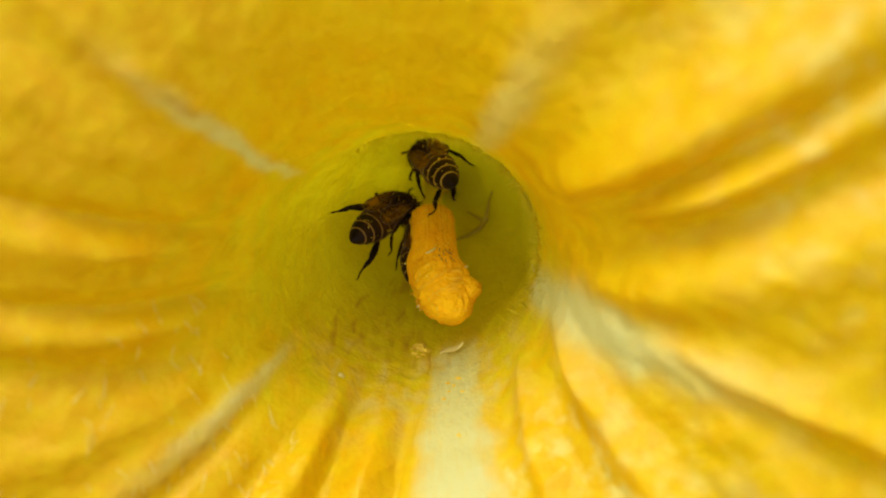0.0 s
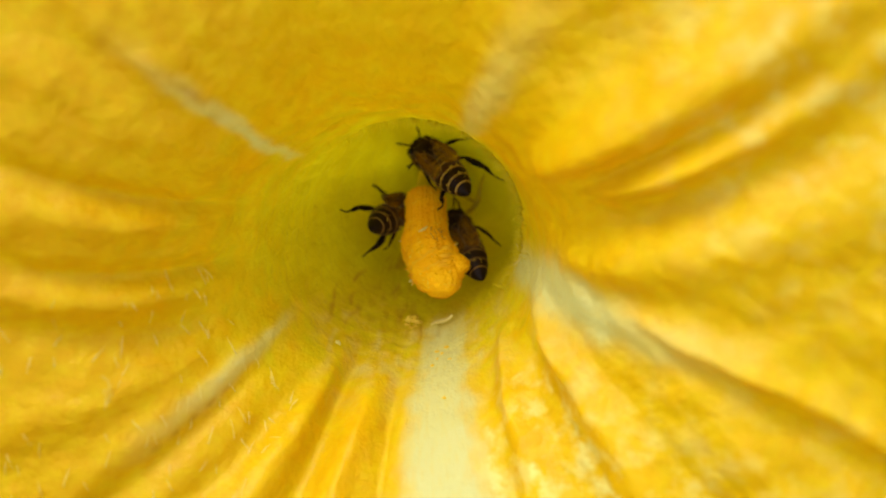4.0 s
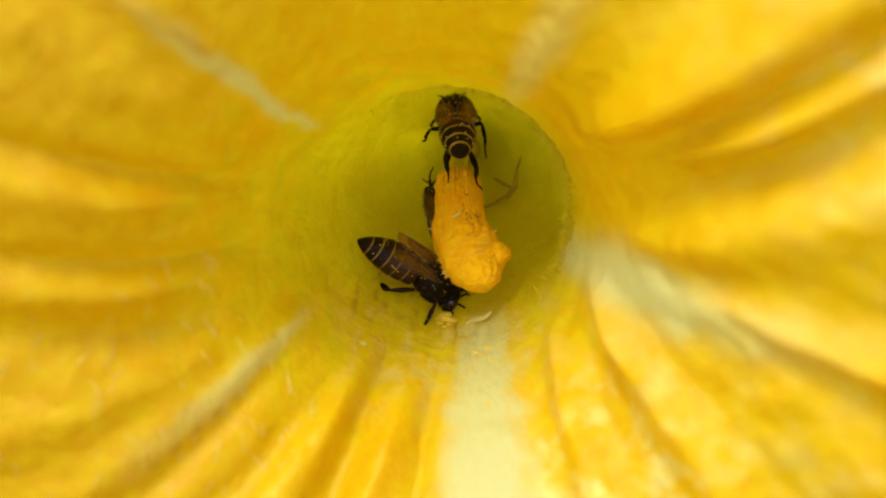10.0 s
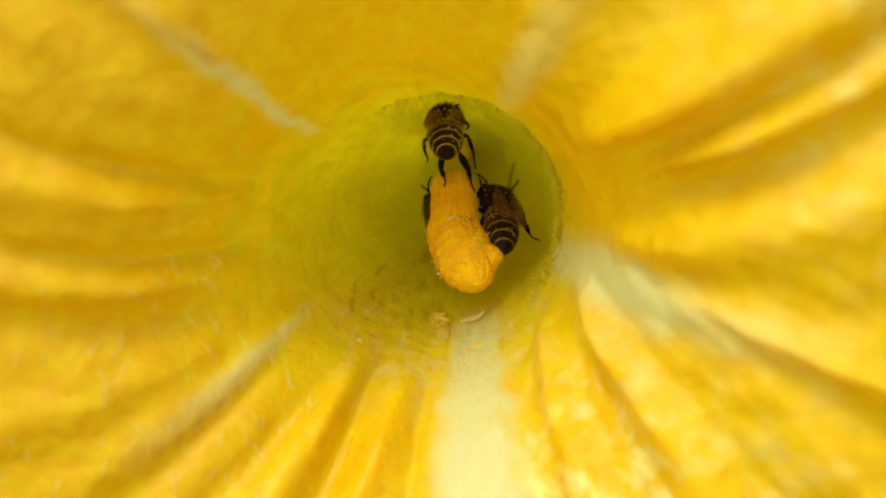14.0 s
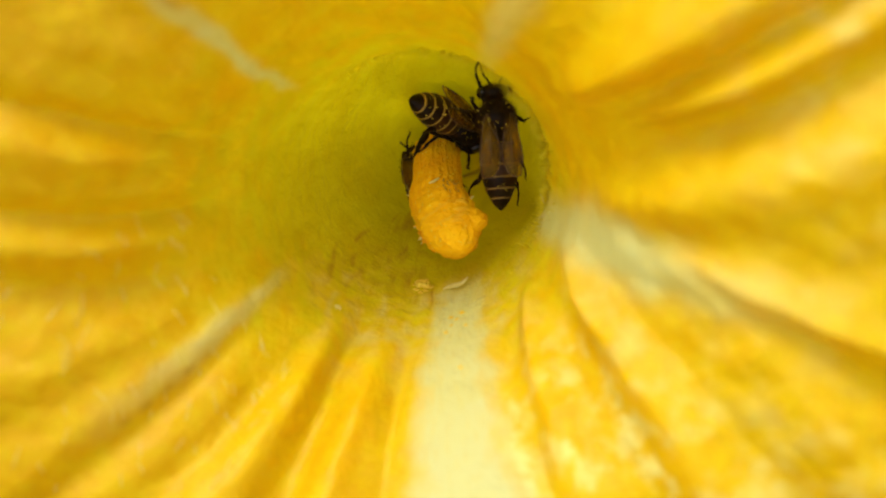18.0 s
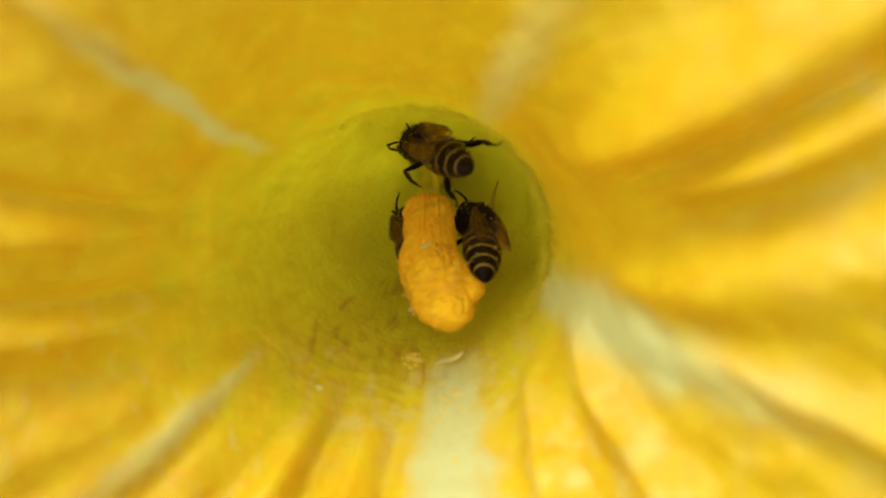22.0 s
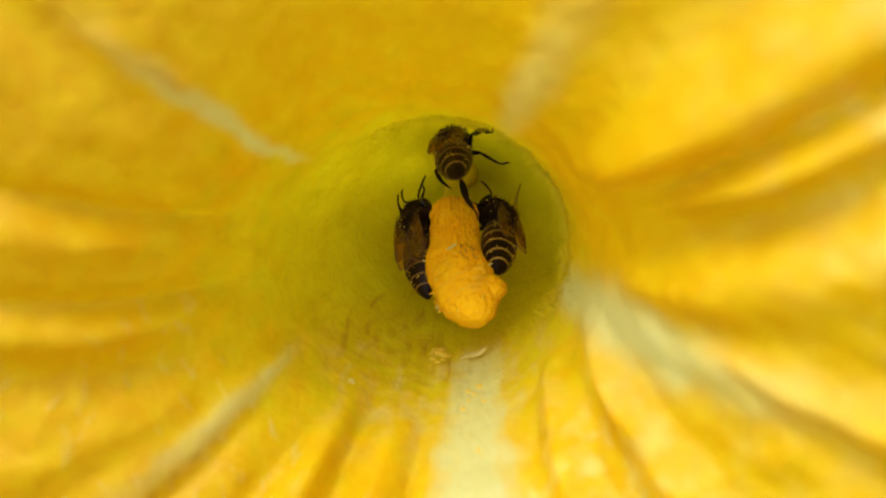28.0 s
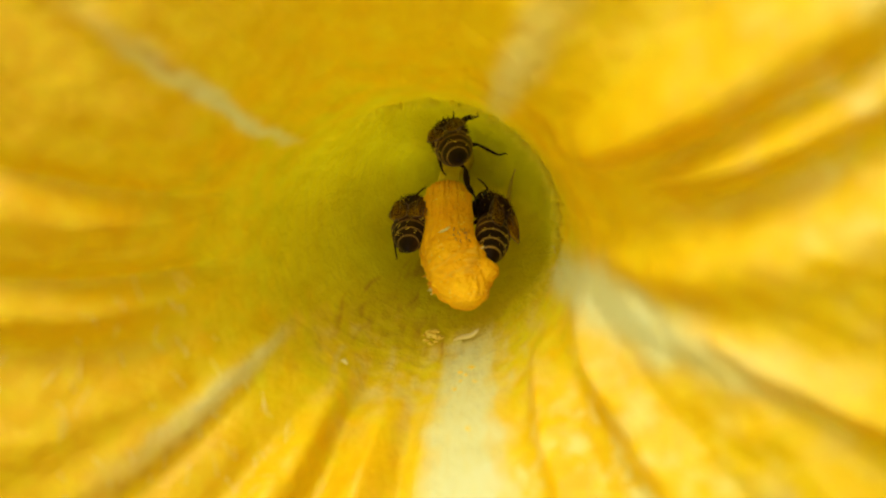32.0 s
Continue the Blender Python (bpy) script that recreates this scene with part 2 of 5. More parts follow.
def ball(centre, size, rings=12, sides=16, dent=None):
    """An ellipsoid with half axes size along x, y, z, its poles on y; dent(v) moves a unit point."""
    verts, faces = [], []
    for i in range(rings + 1):
        a = math.pi * i / rings
        for k in range(sides):
            g = 2 * math.pi * k / sides
            v = Vector((math.sin(a) * math.cos(g), math.cos(a), math.sin(a) * math.sin(g)))
            if dent:
                v = dent(v)
            verts.append(tuple(centre[c] + v[c] * size[c] for c in range(3)))
    for i in range(rings):
        for k in range(sides):
            j = (k + 1) % sides
            faces.append((i * sides + k, (i + 1) * sides + k, (i + 1) * sides + j, i * sides + j))
    return verts, faces


def smoothstep(a, b, x):
    t = np.clip((x - a) / (b - a), 0, 1)
    return t * t * (3 - 2 * t)


# ---- the ground far below the blossom ----
def build_ground():
    n, half = 60, 400.0
    axis = [half * (abs(k / n) ** 2.5) * (1 if k >= 0 else -1) for k in range(-n, n + 1)]
    w = len(axis)
    verts = [(x * 1000, y * 1000, (12 * noise.noise((x * 9, y * 9, 0)) - 6) * (abs(x) + abs(y) < 40)) for y in axis for x in axis]
    faces = [(j * w + i, j * w + i + 1, (j + 1) * w + i + 1, (j + 1) * w + i) for j in range(w - 1) for i in range(w - 1)]
    ob = new("ground", mesh_of("ground", verts, faces, SOIL))
    tagged(ob, "bare brown garden soil under the blossom", "ground", kind="structure")


build_ground()

# ---- the blossom: a trumpet of five fused petals about its own z axis ----
FLOWER = pose(-0.0022, 0.06413, 0.33615, 64.896, -2.286, -4.866)
PROFILE_Z = (-24, -23.2, -20, -13, -8.5, -5.5, -3.5, 0, 4, 10, 15, 18.5, 22, 24.5, 26.3, 27.6, 28, 25)
PROFILE_R = (0.3, 5, 9.0, 11.5, 12.1, 11.9, 11.7, 12.0, 12.8, 13.9, 15.9, 18.2, 21.6, 25.3, 30.5, 40, 56, 74)
FUNNEL_R = (0.3, 3.0, 5.8, 8.9, 10.3, 11.1, 11.5, 12.1, 12.8, 13.9, 15.9, 18.2, 21.6, 25.3, 30.5, 40, 56, 74)
KNOTS = np.concatenate([[0], np.cumsum(np.hypot(np.diff(PROFILE_Z), np.diff(PROFILE_R)))])
LIP = float(KNOTS[6])            # arc length of the throat's lip
STEPS = np.linspace(0, KNOTS[-1], 3000)
SOFTEN = np.hanning(75) / np.hanning(75).sum()
CURVE_R = np.convolve(np.pad(np.interp(STEPS, KNOTS, PROFILE_R), 37, mode="edge"), SOFTEN, "valid")
CURVE_F = np.convolve(np.pad(np.interp(STEPS, KNOTS, FUNNEL_R), 37, mode="edge"), SOFTEN, "valid")
CURVE_Z = np.convolve(np.pad(np.interp(STEPS, KNOTS, PROFILE_Z), 37, mode="edge"), SOFTEN, "valid")

MIDRIBS = (-2.0, 63.0, 131.5, 212.0, 287.5)
# folds of the petals: angle at s = 18 above the lip, turn per 10 mm outwards, start above the lip, height, half width in degrees
FOLDS_RIGHT = [
    (41, -0.4, 15, 2.0, 4.6), (36.5, -1.6, 23, -1.2, 2.4), (29.0, 1.0, 21, 1.6, 2.3), (22, 1.3, 20, -1.4, 4.2),
    (10, 4.5, 12, 1.1, 6.0), (60, -6.0, 24, -1.2, 6.5), (7.0, -5.2, 24, 0.9, 1.8), (2.6, -5.2, 25, -0.5, 2.4), (12.5, -5.2, 24, -0.6, 3.4), (-2, 1.0, 12, 0.5, 5.0),
]
FOLDS_LEFT = [
    (157, 0, 12, -0.9, 2.2), (162, 0, 14, 0.7, 4.0), (178, -3, 10, -0.9, 2.6), (185, -4.5, 14, 0.7, 4.0),
    (196, -7, 14, -0.7, 4.5), (203, -2, 18, 0.6, 4.0), (211, 0, 4, 0.4, 4.0), (217.5, 0, 14, -0.6, 2.4), (170, 0, 10, 0.3, 4.0),
]
FOLDS_LOW = [
    (240, -2.5, 8, 0.9, 5.0), (248, 0, 1, -1.0, 3.6), (258.5, -2.5, 6, 0.8, 4.2), (268.5, 0, 4, -0.65, 2.6),
    (287, 0, -2, 0.35, 9.0), (306, -4, 5, -0.25, 6.0), (315.5, -5, 3, 0.7, 4.0), (327, -6, 6, -0.42, 5.2), (341, -7, 6, 1.1, 5.0),
    (349, -8, 25, -0.9, 3.6), (4, -10, 28, 0.7, 3.0), (233, -3, 12, -0.6, 3.0),
]
FOLDS_HIGH = [(63, 0, 8, 0.5, 4.0), (98, 0, 8, 0.4, 4.0), (85, 0, 6, 0.4, 5.0), (110, 0, 10, -0.4, 5.0), (131.5, 0, 20, 0.4, 2.2), (136.5, 0, 20, -0.35, 3.0), (142, 0, 14, 0.4, 5.0)]


def turn_between(a, b):
    return (a - b + 180) % 360 - 180


WAVES = [(Vector((random.gauss(0, 1), random.gauss(0, 1), random.gauss(0, 1))).normalized() * (2 * math.pi / random.uniform(1.5, 5.0)), random.uniform(0, 6.3)) for _ in range(26)]


def crumple(x, y, z):
    """A smooth random field of waves 2 to 7 mm long, about -1 to 1."""
    h = np.zeros_like(x)
    for k, phase in WAVES:
        h += np.sin(k.x * x + k.y * y + k.z * z + phase)
    return h / 3.6


def corolla(s, th):
    """Points of the corolla, unit normals towards the inside and pigments, for grids of arc length s and angle th (degrees)."""
    def shape(s, th):
        r, z = np.interp(s, STEPS, CURVE_R), np.interp(s, STEPS, CURVE_Z)
        d = s - LIP
        h = np.zeros_like(s)
        for table in (FOLDS_RIGHT, FOLDS_LEFT, FOLDS_LOW, FOLDS_HIGH):
            for centre, turn, start, amp, wide in table:
                c = centre + turn * (d - 18) / 10
                wide = wide * (1.25 if amp < 0 else 1.1)
                h += 1.35 * amp * np.exp(-(turn_between(th, c) / wide) ** 2) * smoothstep(start, start + 14, d)
        a = np.radians(th)
        # the throat hangs over below the lip above and to one side; elsewhere it narrows like a funnel
        over = smoothstep(68, 36, np.abs(turn_between(th, 46)) - 30)
        r = over * r + (1 - over) * np.interp(s, STEPS, CURVE_F)
        r = r - 0.55 * np.exp(-(turn_between(th, -8) / 38) ** 2) * np.exp(-((d + 1) / 5.0) ** 2)
        # soft crumpling, finer towards the petals' free ends
        h += 0.09 * np.sin(a * 23 + 1.3 * np.sin(s * 0.31)) * smoothstep(4, 30, d) * np.sin(s * 0.42 + 3 * np.sin(a * 4))
        h += 0.05 * np.sin(a * 61 + s * 0.5) * np.sin(s * 1.1 + a * 17) * smoothstep(16, 34, d)
        uneven = 0.3 + 1.0 * np.exp(-(turn_between(th, -15) / 45) ** 2)
        h += 0.085 * uneven * crumple(r * np.cos(a), r * np.sin(a), z) * smoothstep(-2, 22, d)
        # corrugated lip with small knobs
        h += 0.05 * np.sin(a * 29 + 3 * np.sin(a * 5) + 0.2 * s) * np.exp(-((d - 3) / 5.0) ** 2)
        # the hanging edge is ragged
        h += over * (0.13 * crumple(0.9 * r * np.cos(a), 0.9 * r * np.sin(a), 0.9 * z) + 0.03 * crumple(2.3 * r * np.cos(a), 2.3 * r * np.sin(a), 0.6 * z)) * np.exp(-((d + 0.5) / 3.5) ** 2)
        # small warts on the lower lip
        low = np.exp(-(turn_between(th, 265) / 48) ** 4)
        h += 0.05 * low * crumple(1.7 * r * np.cos(a), 1.7 * r * np.sin(a), 1.7 * z) * np.exp(-((d - 4) / 6.0) ** 2)
        slope_r, slope_z = np.gradient(CURVE_R, STEPS), np.gradient(CURVE_Z, STEPS)
        nr, nz = -np.interp(s, STEPS, slope_z), np.interp(s, STEPS, slope_r)
        k = np.hypot(nr, nz) + 1e-9
        r, z = r + h * nr / k, z + h * nz / k
        # the upper petals spread sooner than the lower ones
        high = np.exp(-(turn_between(th, 92) / 40) ** 2)
        z = np.where(z > -3.5, -3.5 + (z + 3.5) * (1 - 0.32 * high), z)
        sag = -1.2 * smoothstep(14, -4, z)
        return np.stack([r * np.cos(a), r * np.sin(a) + sag, z], -1)
    e = 0.02
    p = shape(s, th)
    ds, dt = shape(s + e, th) - shape(s - e, th), shape(s, th + e) - shape(s, th - e)
    n = np.cross(ds, dt)
    n /= np.linalg.norm(n, axis=-1, keepdims=True) + 1e-12
    return p, n


def pigments(s, th):
    """Cream ribs, the green of the throat, the brown stains, and pale speckles with painted glints."""
    d = s - LIP
    cream = np.zeros_like(s)
    patch = crumple(20 * np.cos(np.radians(th)), 20 * np.sin(np.radians(th)), d)
    for rib, wide, last in zip(MIDRIBS, (6.0, 4.2, 2.1, 3.0, 12.5), (40, 40, 40, 36, 62)):
        bent = rib - (15 * (1 - smoothstep(-4, 22, d)) if rib == MIDRIBS[0] else -6.5 * (1 - smoothstep(7, 27, d)) if rib == MIDRIBS[2] else 0)
        first = 7 if rib in MIDRIBS[2:4] else -4
        near = np.exp(-(np.abs(turn_between(th, bent) + (1.2 if wide > 7 else 0.5) * patch) / (wide * (1.8 - 1.1 * smoothstep(16, 32, d)) if rib == MIDRIBS[0] else wide)) ** (5 if wide > 7 else 3))
        cream = np.maximum(cream, (1.0 if wide > 7 or rib == MIDRIBS[0] else 0.7 if rib == MIDRIBS[3] else 0.85 if rib == MIDRIBS[2] else 0.5) * near * smoothstep(first, first + 7, d) * (1 - smoothstep(last * 0.5, last, d)))
    low = np.exp(-(turn_between(th, 272) / 55) ** 4)
    x, y = 12 * np.cos(np.radians(th)), 12 * np.sin(np.radians(th))
    patchy = crumple(x, y, 0.45 * d)
    ribs = (0.5 + 0.5 * np.cos(np.radians(th - 268 + 3 * patchy) * 360 / 17)) * np.clip(0.6 + 0.55 * crumple(1.6 * x, 1.6 * y, d), 0, 1)
    cream = np.maximum(cream, 0.5 * low * ribs * smoothstep(-2, 4, d) * (1 - smoothstep(8, 19, d)))
    # the green climbs higher on the upper and left walls than on the lower one
    climb = 9.5 + 8 * np.exp(-(turn_between(th, 178) / 55) ** 2) + 2 * np.exp(-(turn_between(th, 100) / 40) ** 2) - 5 * np.exp(-(turn_between(th, 15) / 35) ** 2)
    ragged = crumple(14 * np.cos(np.radians(th)), 14 * np.sin(np.radians(th)), d) + 0.7 * crumple(31 * np.cos(np.radians(th)), 31 * np.sin(np.radians(th)), 2.2 * d)
    green = 1 - smoothstep(climb - 14, climb + 12, d + 2.0 * ragged)
    green = np.where(low > 0.3, green * (1 - 0.35 * ribs * low * smoothstep(0, 4, d)), green)
    green = green * (1 - 0.92 * cream)
    stain = 0.55 * np.exp(-(turn_between(th, 215.0) / 0.8) ** 2) * smoothstep(20, 24, d) * (1 - smoothstep(29, 33, d)) * (0.5 + 0.5 * np.sin(s * 3.1))
    stain = np.maximum(stain, 0.5 * np.exp(-(turn_between(th, 130.6) / 0.9) ** 2) * smoothstep(27, 29, d) * (1 - smoothstep(30, 32, d)))
    for a, at in ((252, -6), (241, -7), (236, 1), (262, 0), (273, 1), (228, -3), (247, -10), (259, -8), (222, 3)):
        stain = np.maximum(stain, 0.6 * np.exp(-((turn_between(th, a) + 2.5 * patchy) / 1.5) ** 2) * np.exp(-((d - at) / 3.0) ** 2) * np.clip(0.5 + 0.9 * crumple(2.1 * x, 2.1 * y, 0.8 * d), 0, 1))
    worn = smoothstep(0.15, 0.75, crumple(2.3 * x, 2.3 * y, 1.6 * d)) * np.exp(-(turn_between(th, 256) / 24) ** 2) * np.exp(-((d + 2) / 4.5) ** 2)
    stain = np.maximum(stain, 0.35 * worn)
    speckle_glint = 0.6 * low * smoothstep(-6, 0, d) * (1 - smoothstep(7, 15, d))
    # bright glints of the lower right petals, painted into the colour
    speckle_glint = np.maximum(speckle_glint, 0.85 * np.exp(-(turn_between(th, 318) / 28) ** 2) * smoothstep(10, 22, d) * (1 - smoothstep(45, 62, d)))
    for first, wide in ((318, 3.2), (331, 3.0), (305, 2.6)):    # highlights painted as pale flecks on the crests of the folds
        speckle_glint = np.maximum(speckle_glint, 1.6 * np.exp(-(turn_between(th, first - 5 * (d - 18) / 10) / wide) ** 2) * smoothstep(14, 24, d) * (1 - smoothstep(40, 58, d)))
    # painted sheen far out on the right lobe
    speckle_glint = np.maximum(speckle_glint, 0.65 * np.exp(-(turn_between(th, 30) / 22) ** 2) * smoothstep(28, 42, d))
    return cream, green, np.clip(stain, 0, 1), speckle_glint


def petal_end(th):
    """Arc length at which the corolla ends: five pointed lobes."""
    near = np.min([np.abs(turn_between(th, m)) for m in MIDRIBS], axis=0)
    return LIP + 62 + 24 * np.clip(1 - near / 34, 0, 1) ** 0.8


def corolla_part(name, s, th, parent, label, thick=0.45):
    p, n = corolla(s, th)
    rows, cols = s.shape
    cream, green, stain, speckle_glint = pigments(s, th)
    outer = p - n * (thick - 0.33 * np.exp(-((s - LIP) / 7.0) ** 2))[..., None]
    verts = np.concatenate([p.reshape(-1, 3), outer.reshape(-1, 3)])
    i, j = np.meshgrid(np.arange(rows - 1), np.arange(cols - 1), indexing="ij")
    a = (i * cols + j).ravel()
    inner_faces = np.stack([a, a + cols, a + cols + 1, a + 1], -1)
    off = rows * cols
    outer_faces = np.stack([a + off, a + 1 + off, a + cols + 1 + off, a + cols + off], -1)
    e = (rows - 1) * cols + np.arange(cols - 1)
    edge = np.stack([e, e + 1, e + 1 + off, e + off], -1)
    me = bpy.data.meshes.new(name)
    me.from_pydata((verts * MM).tolist(), [], np.concatenate([inner_faces, outer_faces, edge]).tolist())
    me.materials.append(PETAL)
    me.materials.append(PETAL_BACK)
    me.polygons.foreach_set("material_index", [0] * len(inner_faces) + [1] * (len(outer_faces) + len(edge)))
    me.polygons.foreach_set("use_smooth", [True] * len(me.polygons))
    # orange pigment plus painted dimming of the left lobes, stronger outwards
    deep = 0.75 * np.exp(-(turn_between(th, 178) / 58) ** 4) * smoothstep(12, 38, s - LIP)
    for key, values in (("deep", deep), ("flesh", 1 - smoothstep(-8, 9, s - LIP)), ("cream", cream), ("green", green), ("stain", stain), ("speckle_glint", speckle_glint)):
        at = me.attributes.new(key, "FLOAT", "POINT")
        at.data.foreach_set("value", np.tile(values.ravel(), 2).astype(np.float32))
    grain = np.stack([np.radians(th) * 40, s * 0.6, np.zeros_like(s)], -1).reshape(-1, 3)
    at = me.attributes.new("grain", "FLOAT_VECTOR", "POINT")
    at.data.foreach_set("vector", np.tile(grain, (2, 1)).astype(np.float32).ravel())
    me.update()
    me.normals_split_custom_set_from_vertices(np.concatenate([n.reshape(-1, 3), -n.reshape(-1, 3)]).tolist())
    ob = new(name, me)
    ob.parent = parent
    tagged(ob, label)
    return ob


blossom = tagged(new("squash_blossom"), "open yellow squash blossom with a green throat and cream ribs", "flower")
blossom.matrix_world = FLOWER


def build_corolla():
    low = LIP - 20.0
    ends = [(m + n) / 2 for m, n in zip(MIDRIBS, MIDRIBS[1:])] + [(MIDRIBS[-1] + MIDRIBS[0] + 360) / 2]
    ends = [ends[-1] - 360] + ends
    ring = []
    for k in range(5):
        cols = int((ends[k + 1] - ends[k]) / 0.5)
        ring += np.linspace(ends[k], ends[k + 1], cols).tolist()[:-1]
        v, th = np.meshgrid(np.linspace(0, 1, 260), np.linspace(ends[k], ends[k + 1], cols), indexing="ij")
        s = low + (petal_end(th) - low) * v
        corolla_part("petal", s, th, blossom, "")
    s, th = np.meshgrid(np.linspace(0.4, low, 20), np.array(ring + [ends[0] + 360]), indexing="ij")
    corolla_part("throat", s, th, blossom, "olive green throat tube of the blossom")


build_corolla()


def wall_point(d, th, lift=0.0):
    """A point of the corolla d mm above the lip at angle th, and its normal."""
    p, n = corolla(np.array([[LIP + d]]), np.array([[float(th)]]))
    return Vector(p[0, 0] + n[0, 0] * lift), Vector(n[0, 0])


def build_stamen():
    """The fused anthers: a bent column with fine upright ridges, cut square at its foot, torn at its end."""
    way = [(-0.22, -0.82, -12.85), (-0.18, -1.05, -12.5), (-0.03, -1.70, -11.5), (0.35, -3.36, -9.0), (0.55, -4.63, -7.0), (1.37, -5.64, -5.2), (2.33, -6.60, -3.6), (2.75, -7.45, -2.3), (2.80, -8.3, -1.3)]
    wide = [2.05, 2.22, 2.24, 2.34, 2.72, 2.95, 2.85, 2.2, 1.0]
    knots = np.concatenate([[0], np.cumsum(np.linalg.norm(np.diff(np.array(way), axis=0), axis=1))])
    knots = knots / knots[-1]
    n = 90
    u = np.linspace(0, 1, n)
    pts = np.stack([np.interp(u, knots, [w[c] for w in way]) for c in range(3)], -1)
    soft = np.hanning(13) / np.hanning(13).sum()
    pts = np.stack([np.convolve(np.pad(pts[:, c], 6, mode="edge"), soft, "valid") for c in range(3)], -1)
    radius = np.convolve(np.pad(np.interp(u, knots, wide), 6, mode="edge"), soft, "valid")
    radius[:4] *= (0.9, 0.96, 0.99, 1.0)
    view = Vector((0.1, 0.38, 0.92))

    def axes(i):
        d = Vector(pts[min(i + 1, n - 1)] - pts[max(i - 1, 0)]).normalized()
        b = (view - d * view.dot(d)).normalized()
        return d, b.cross(d), b            # along, to the side, to the open

    def skin(i, g, lift=0.0):
        """A point of the column's skin: g = 0 towards the open."""
        d, a, b = axes(i)
        way_out = b * math.cos(g) + a * math.sin(g)
        return Vector(pts[i]) + way_out * (radius[i] * rough(i, g) + lift), way_out, d, b * -math.sin(g) + a * math.cos(g)

    def rough(i, g):
        low = float(smoothstep(34, 62, i))
        ridge = math.sin(g * 22 + 1.1 * noise.noise((i * 0.06, g, 0)) + 2.2 * noise.noise((g * 3, i * 0.02, 5)))
        lump = noise.noise((math.cos(g) * 1.4, math.sin(g) * 1.4, i * 0.07))
        fine = noise.noise((math.cos(g) * 4.5, math.sin(g) * 4.5, i * 0.22))
        fold = math.sin(i * 0.42 - 2.6 * math.cos(g - 0.5) + 1.5 * lump)
        return 1 + 0.034 * ridge * (1 - 0.75 * low) + 0.085 * (0.35 + low) * lump + 0.045 * (0.4 + low) * fine + 0.03 * low * (1 - 2 * abs(fold)) + 0.02 * low

    sides = 132
    verts, faces = [], []
    for i in range(n):
        for k in range(sides):
            verts.append(tuple(skin(i, 2 * math.pi * k / sides)[0]))
    for i in range(n - 1):
        for k in range(sides):
            j = (k + 1) % sides
            faces.append((i * sides + k, i * sides + j, (i + 1) * sides + j, (i + 1) * sides + k))
    faces.append(tuple(range(sides - 1, -1, -1)))
    faces.append(tuple((n - 1) * sides + k for k in range(sides)))
    core = part("stamen_column", (verts, faces), ANTHER, blossom, "orange fused stamen column dusted with pollen")
    # the pale filament that carries it from the bottom of the throat
    part("filament", sweep([(-0.6, -0.3, -24.2), (-0.6, 0.2, -20), (-0.55, 0.3, -17), (-0.4, -0.3, -14.6), (-0.15, -1.1, -12.3)], [1.8, 1.2, 1.0, 1.1, 1.6], 24), plain_material("filament", (0.60, 0.46, 0.008), (0.74, 0.58, 0.02), 500.0, 0.6, 0.3, gloss=0.1), core, "pale filament under the column")
    rng = random.Random(5)
    # raised ridges of single anthers, ragged at the foot of the column
    count = 34
    for k in range(count):
        g0, first, last = 2 * math.pi * k / count, rng.choice((0, 0, 1, 2)), 40 + rng.randint(-10, 12)
        run, size = [], []
        for i in range(first, last, 2):
            g = g0 + 0.025 * math.sin(i * 0.21 + k * 2.1) + 0.015 * math.sin(i * 0.6 + k)
            run.append(tuple(skin(i, g)[0]))
            size.append((0.10 + 0.03 * math.sin(i * 0.5 + k * 2)) * (1 - 0.8 * float(smoothstep(24, 50, i))))
        part("anther_ridge", sweep(run, size, 6), ANTHER, core)
    # curved seams where the anthers turn over at the end
    for k in range(5):
        run = [tuple(skin(int(58 + 4.2 * k + 5 * math.cos(1.25 * g + 0.4)), g, 0.0)[0]) for g in np.linspace(-1.2 + 0.12 * k, 1.25 - 0.1 * k, 14)]
        part("seam", sweep(run, [0.03 + 0.10 * math.sin(math.pi * j / 13) for j in range(14)], 6), ANTHER_TIP if k % 2 else ANTHER, core)
    # a blunt lobe at the foot, and the torn end that juts out to one side
    def torn(v):
        return v * (0.92 + 0.16 * noise.noise(v * 1.7) + 0.10 * noise.noise(v * 4.3))
    part("anther_lobe", ball((-2.0, -1.35, -11.7), (0.6, 0.6, 0.85), 12, 16, torn), ANTHER_TIP, core)
    end = [Vector((2.2, -5.9, -4.3)), Vector((3.2, -5.75, -3.9)), Vector((4.2, -5.6, -3.6)), Vector((5.1, -5.5, -3.5)), Vector((5.75, -5.45, -3.5))]
    part("torn_tip", sweep([tuple(p) for p in end], [2.3, 2.0, 1.45, 0.95, 0.45], 40, 1.0, lambda i, g: 1 + 0.10 * noise.noise((math.cos(g) * 2, math.sin(g) * 2, i * 0.8)) + 0.07 * noise.noise((math.cos(g) * 6, math.sin(g) * 6, i * 2.0))), ANTHER, core, "torn orange tip of the column")
    for k, (i, g) in enumerate(((70, 0.62), (73, 0.45), (76, 0.3), (66, 0.75))):
        c, out, d, side = skin(i, g, 0.02)
        run = [tuple(c + side * (0.5 * (j - 2)) * (0.7 if k else 1) + d * (0.12 * math.sin(j * 1.3 + k)) - out * 0.05 * (j - 2) ** 2) for j in range(5)]
        part("pale_fold", sweep(run, [0.05, 0.2, 0.26, 0.2, 0.05], 7), ANTHER_TIP, core, "pale orange fold at the torn end")
    # a cream shred lying across the front
    c, out, d, side = skin(46, 0.05, 0.12)
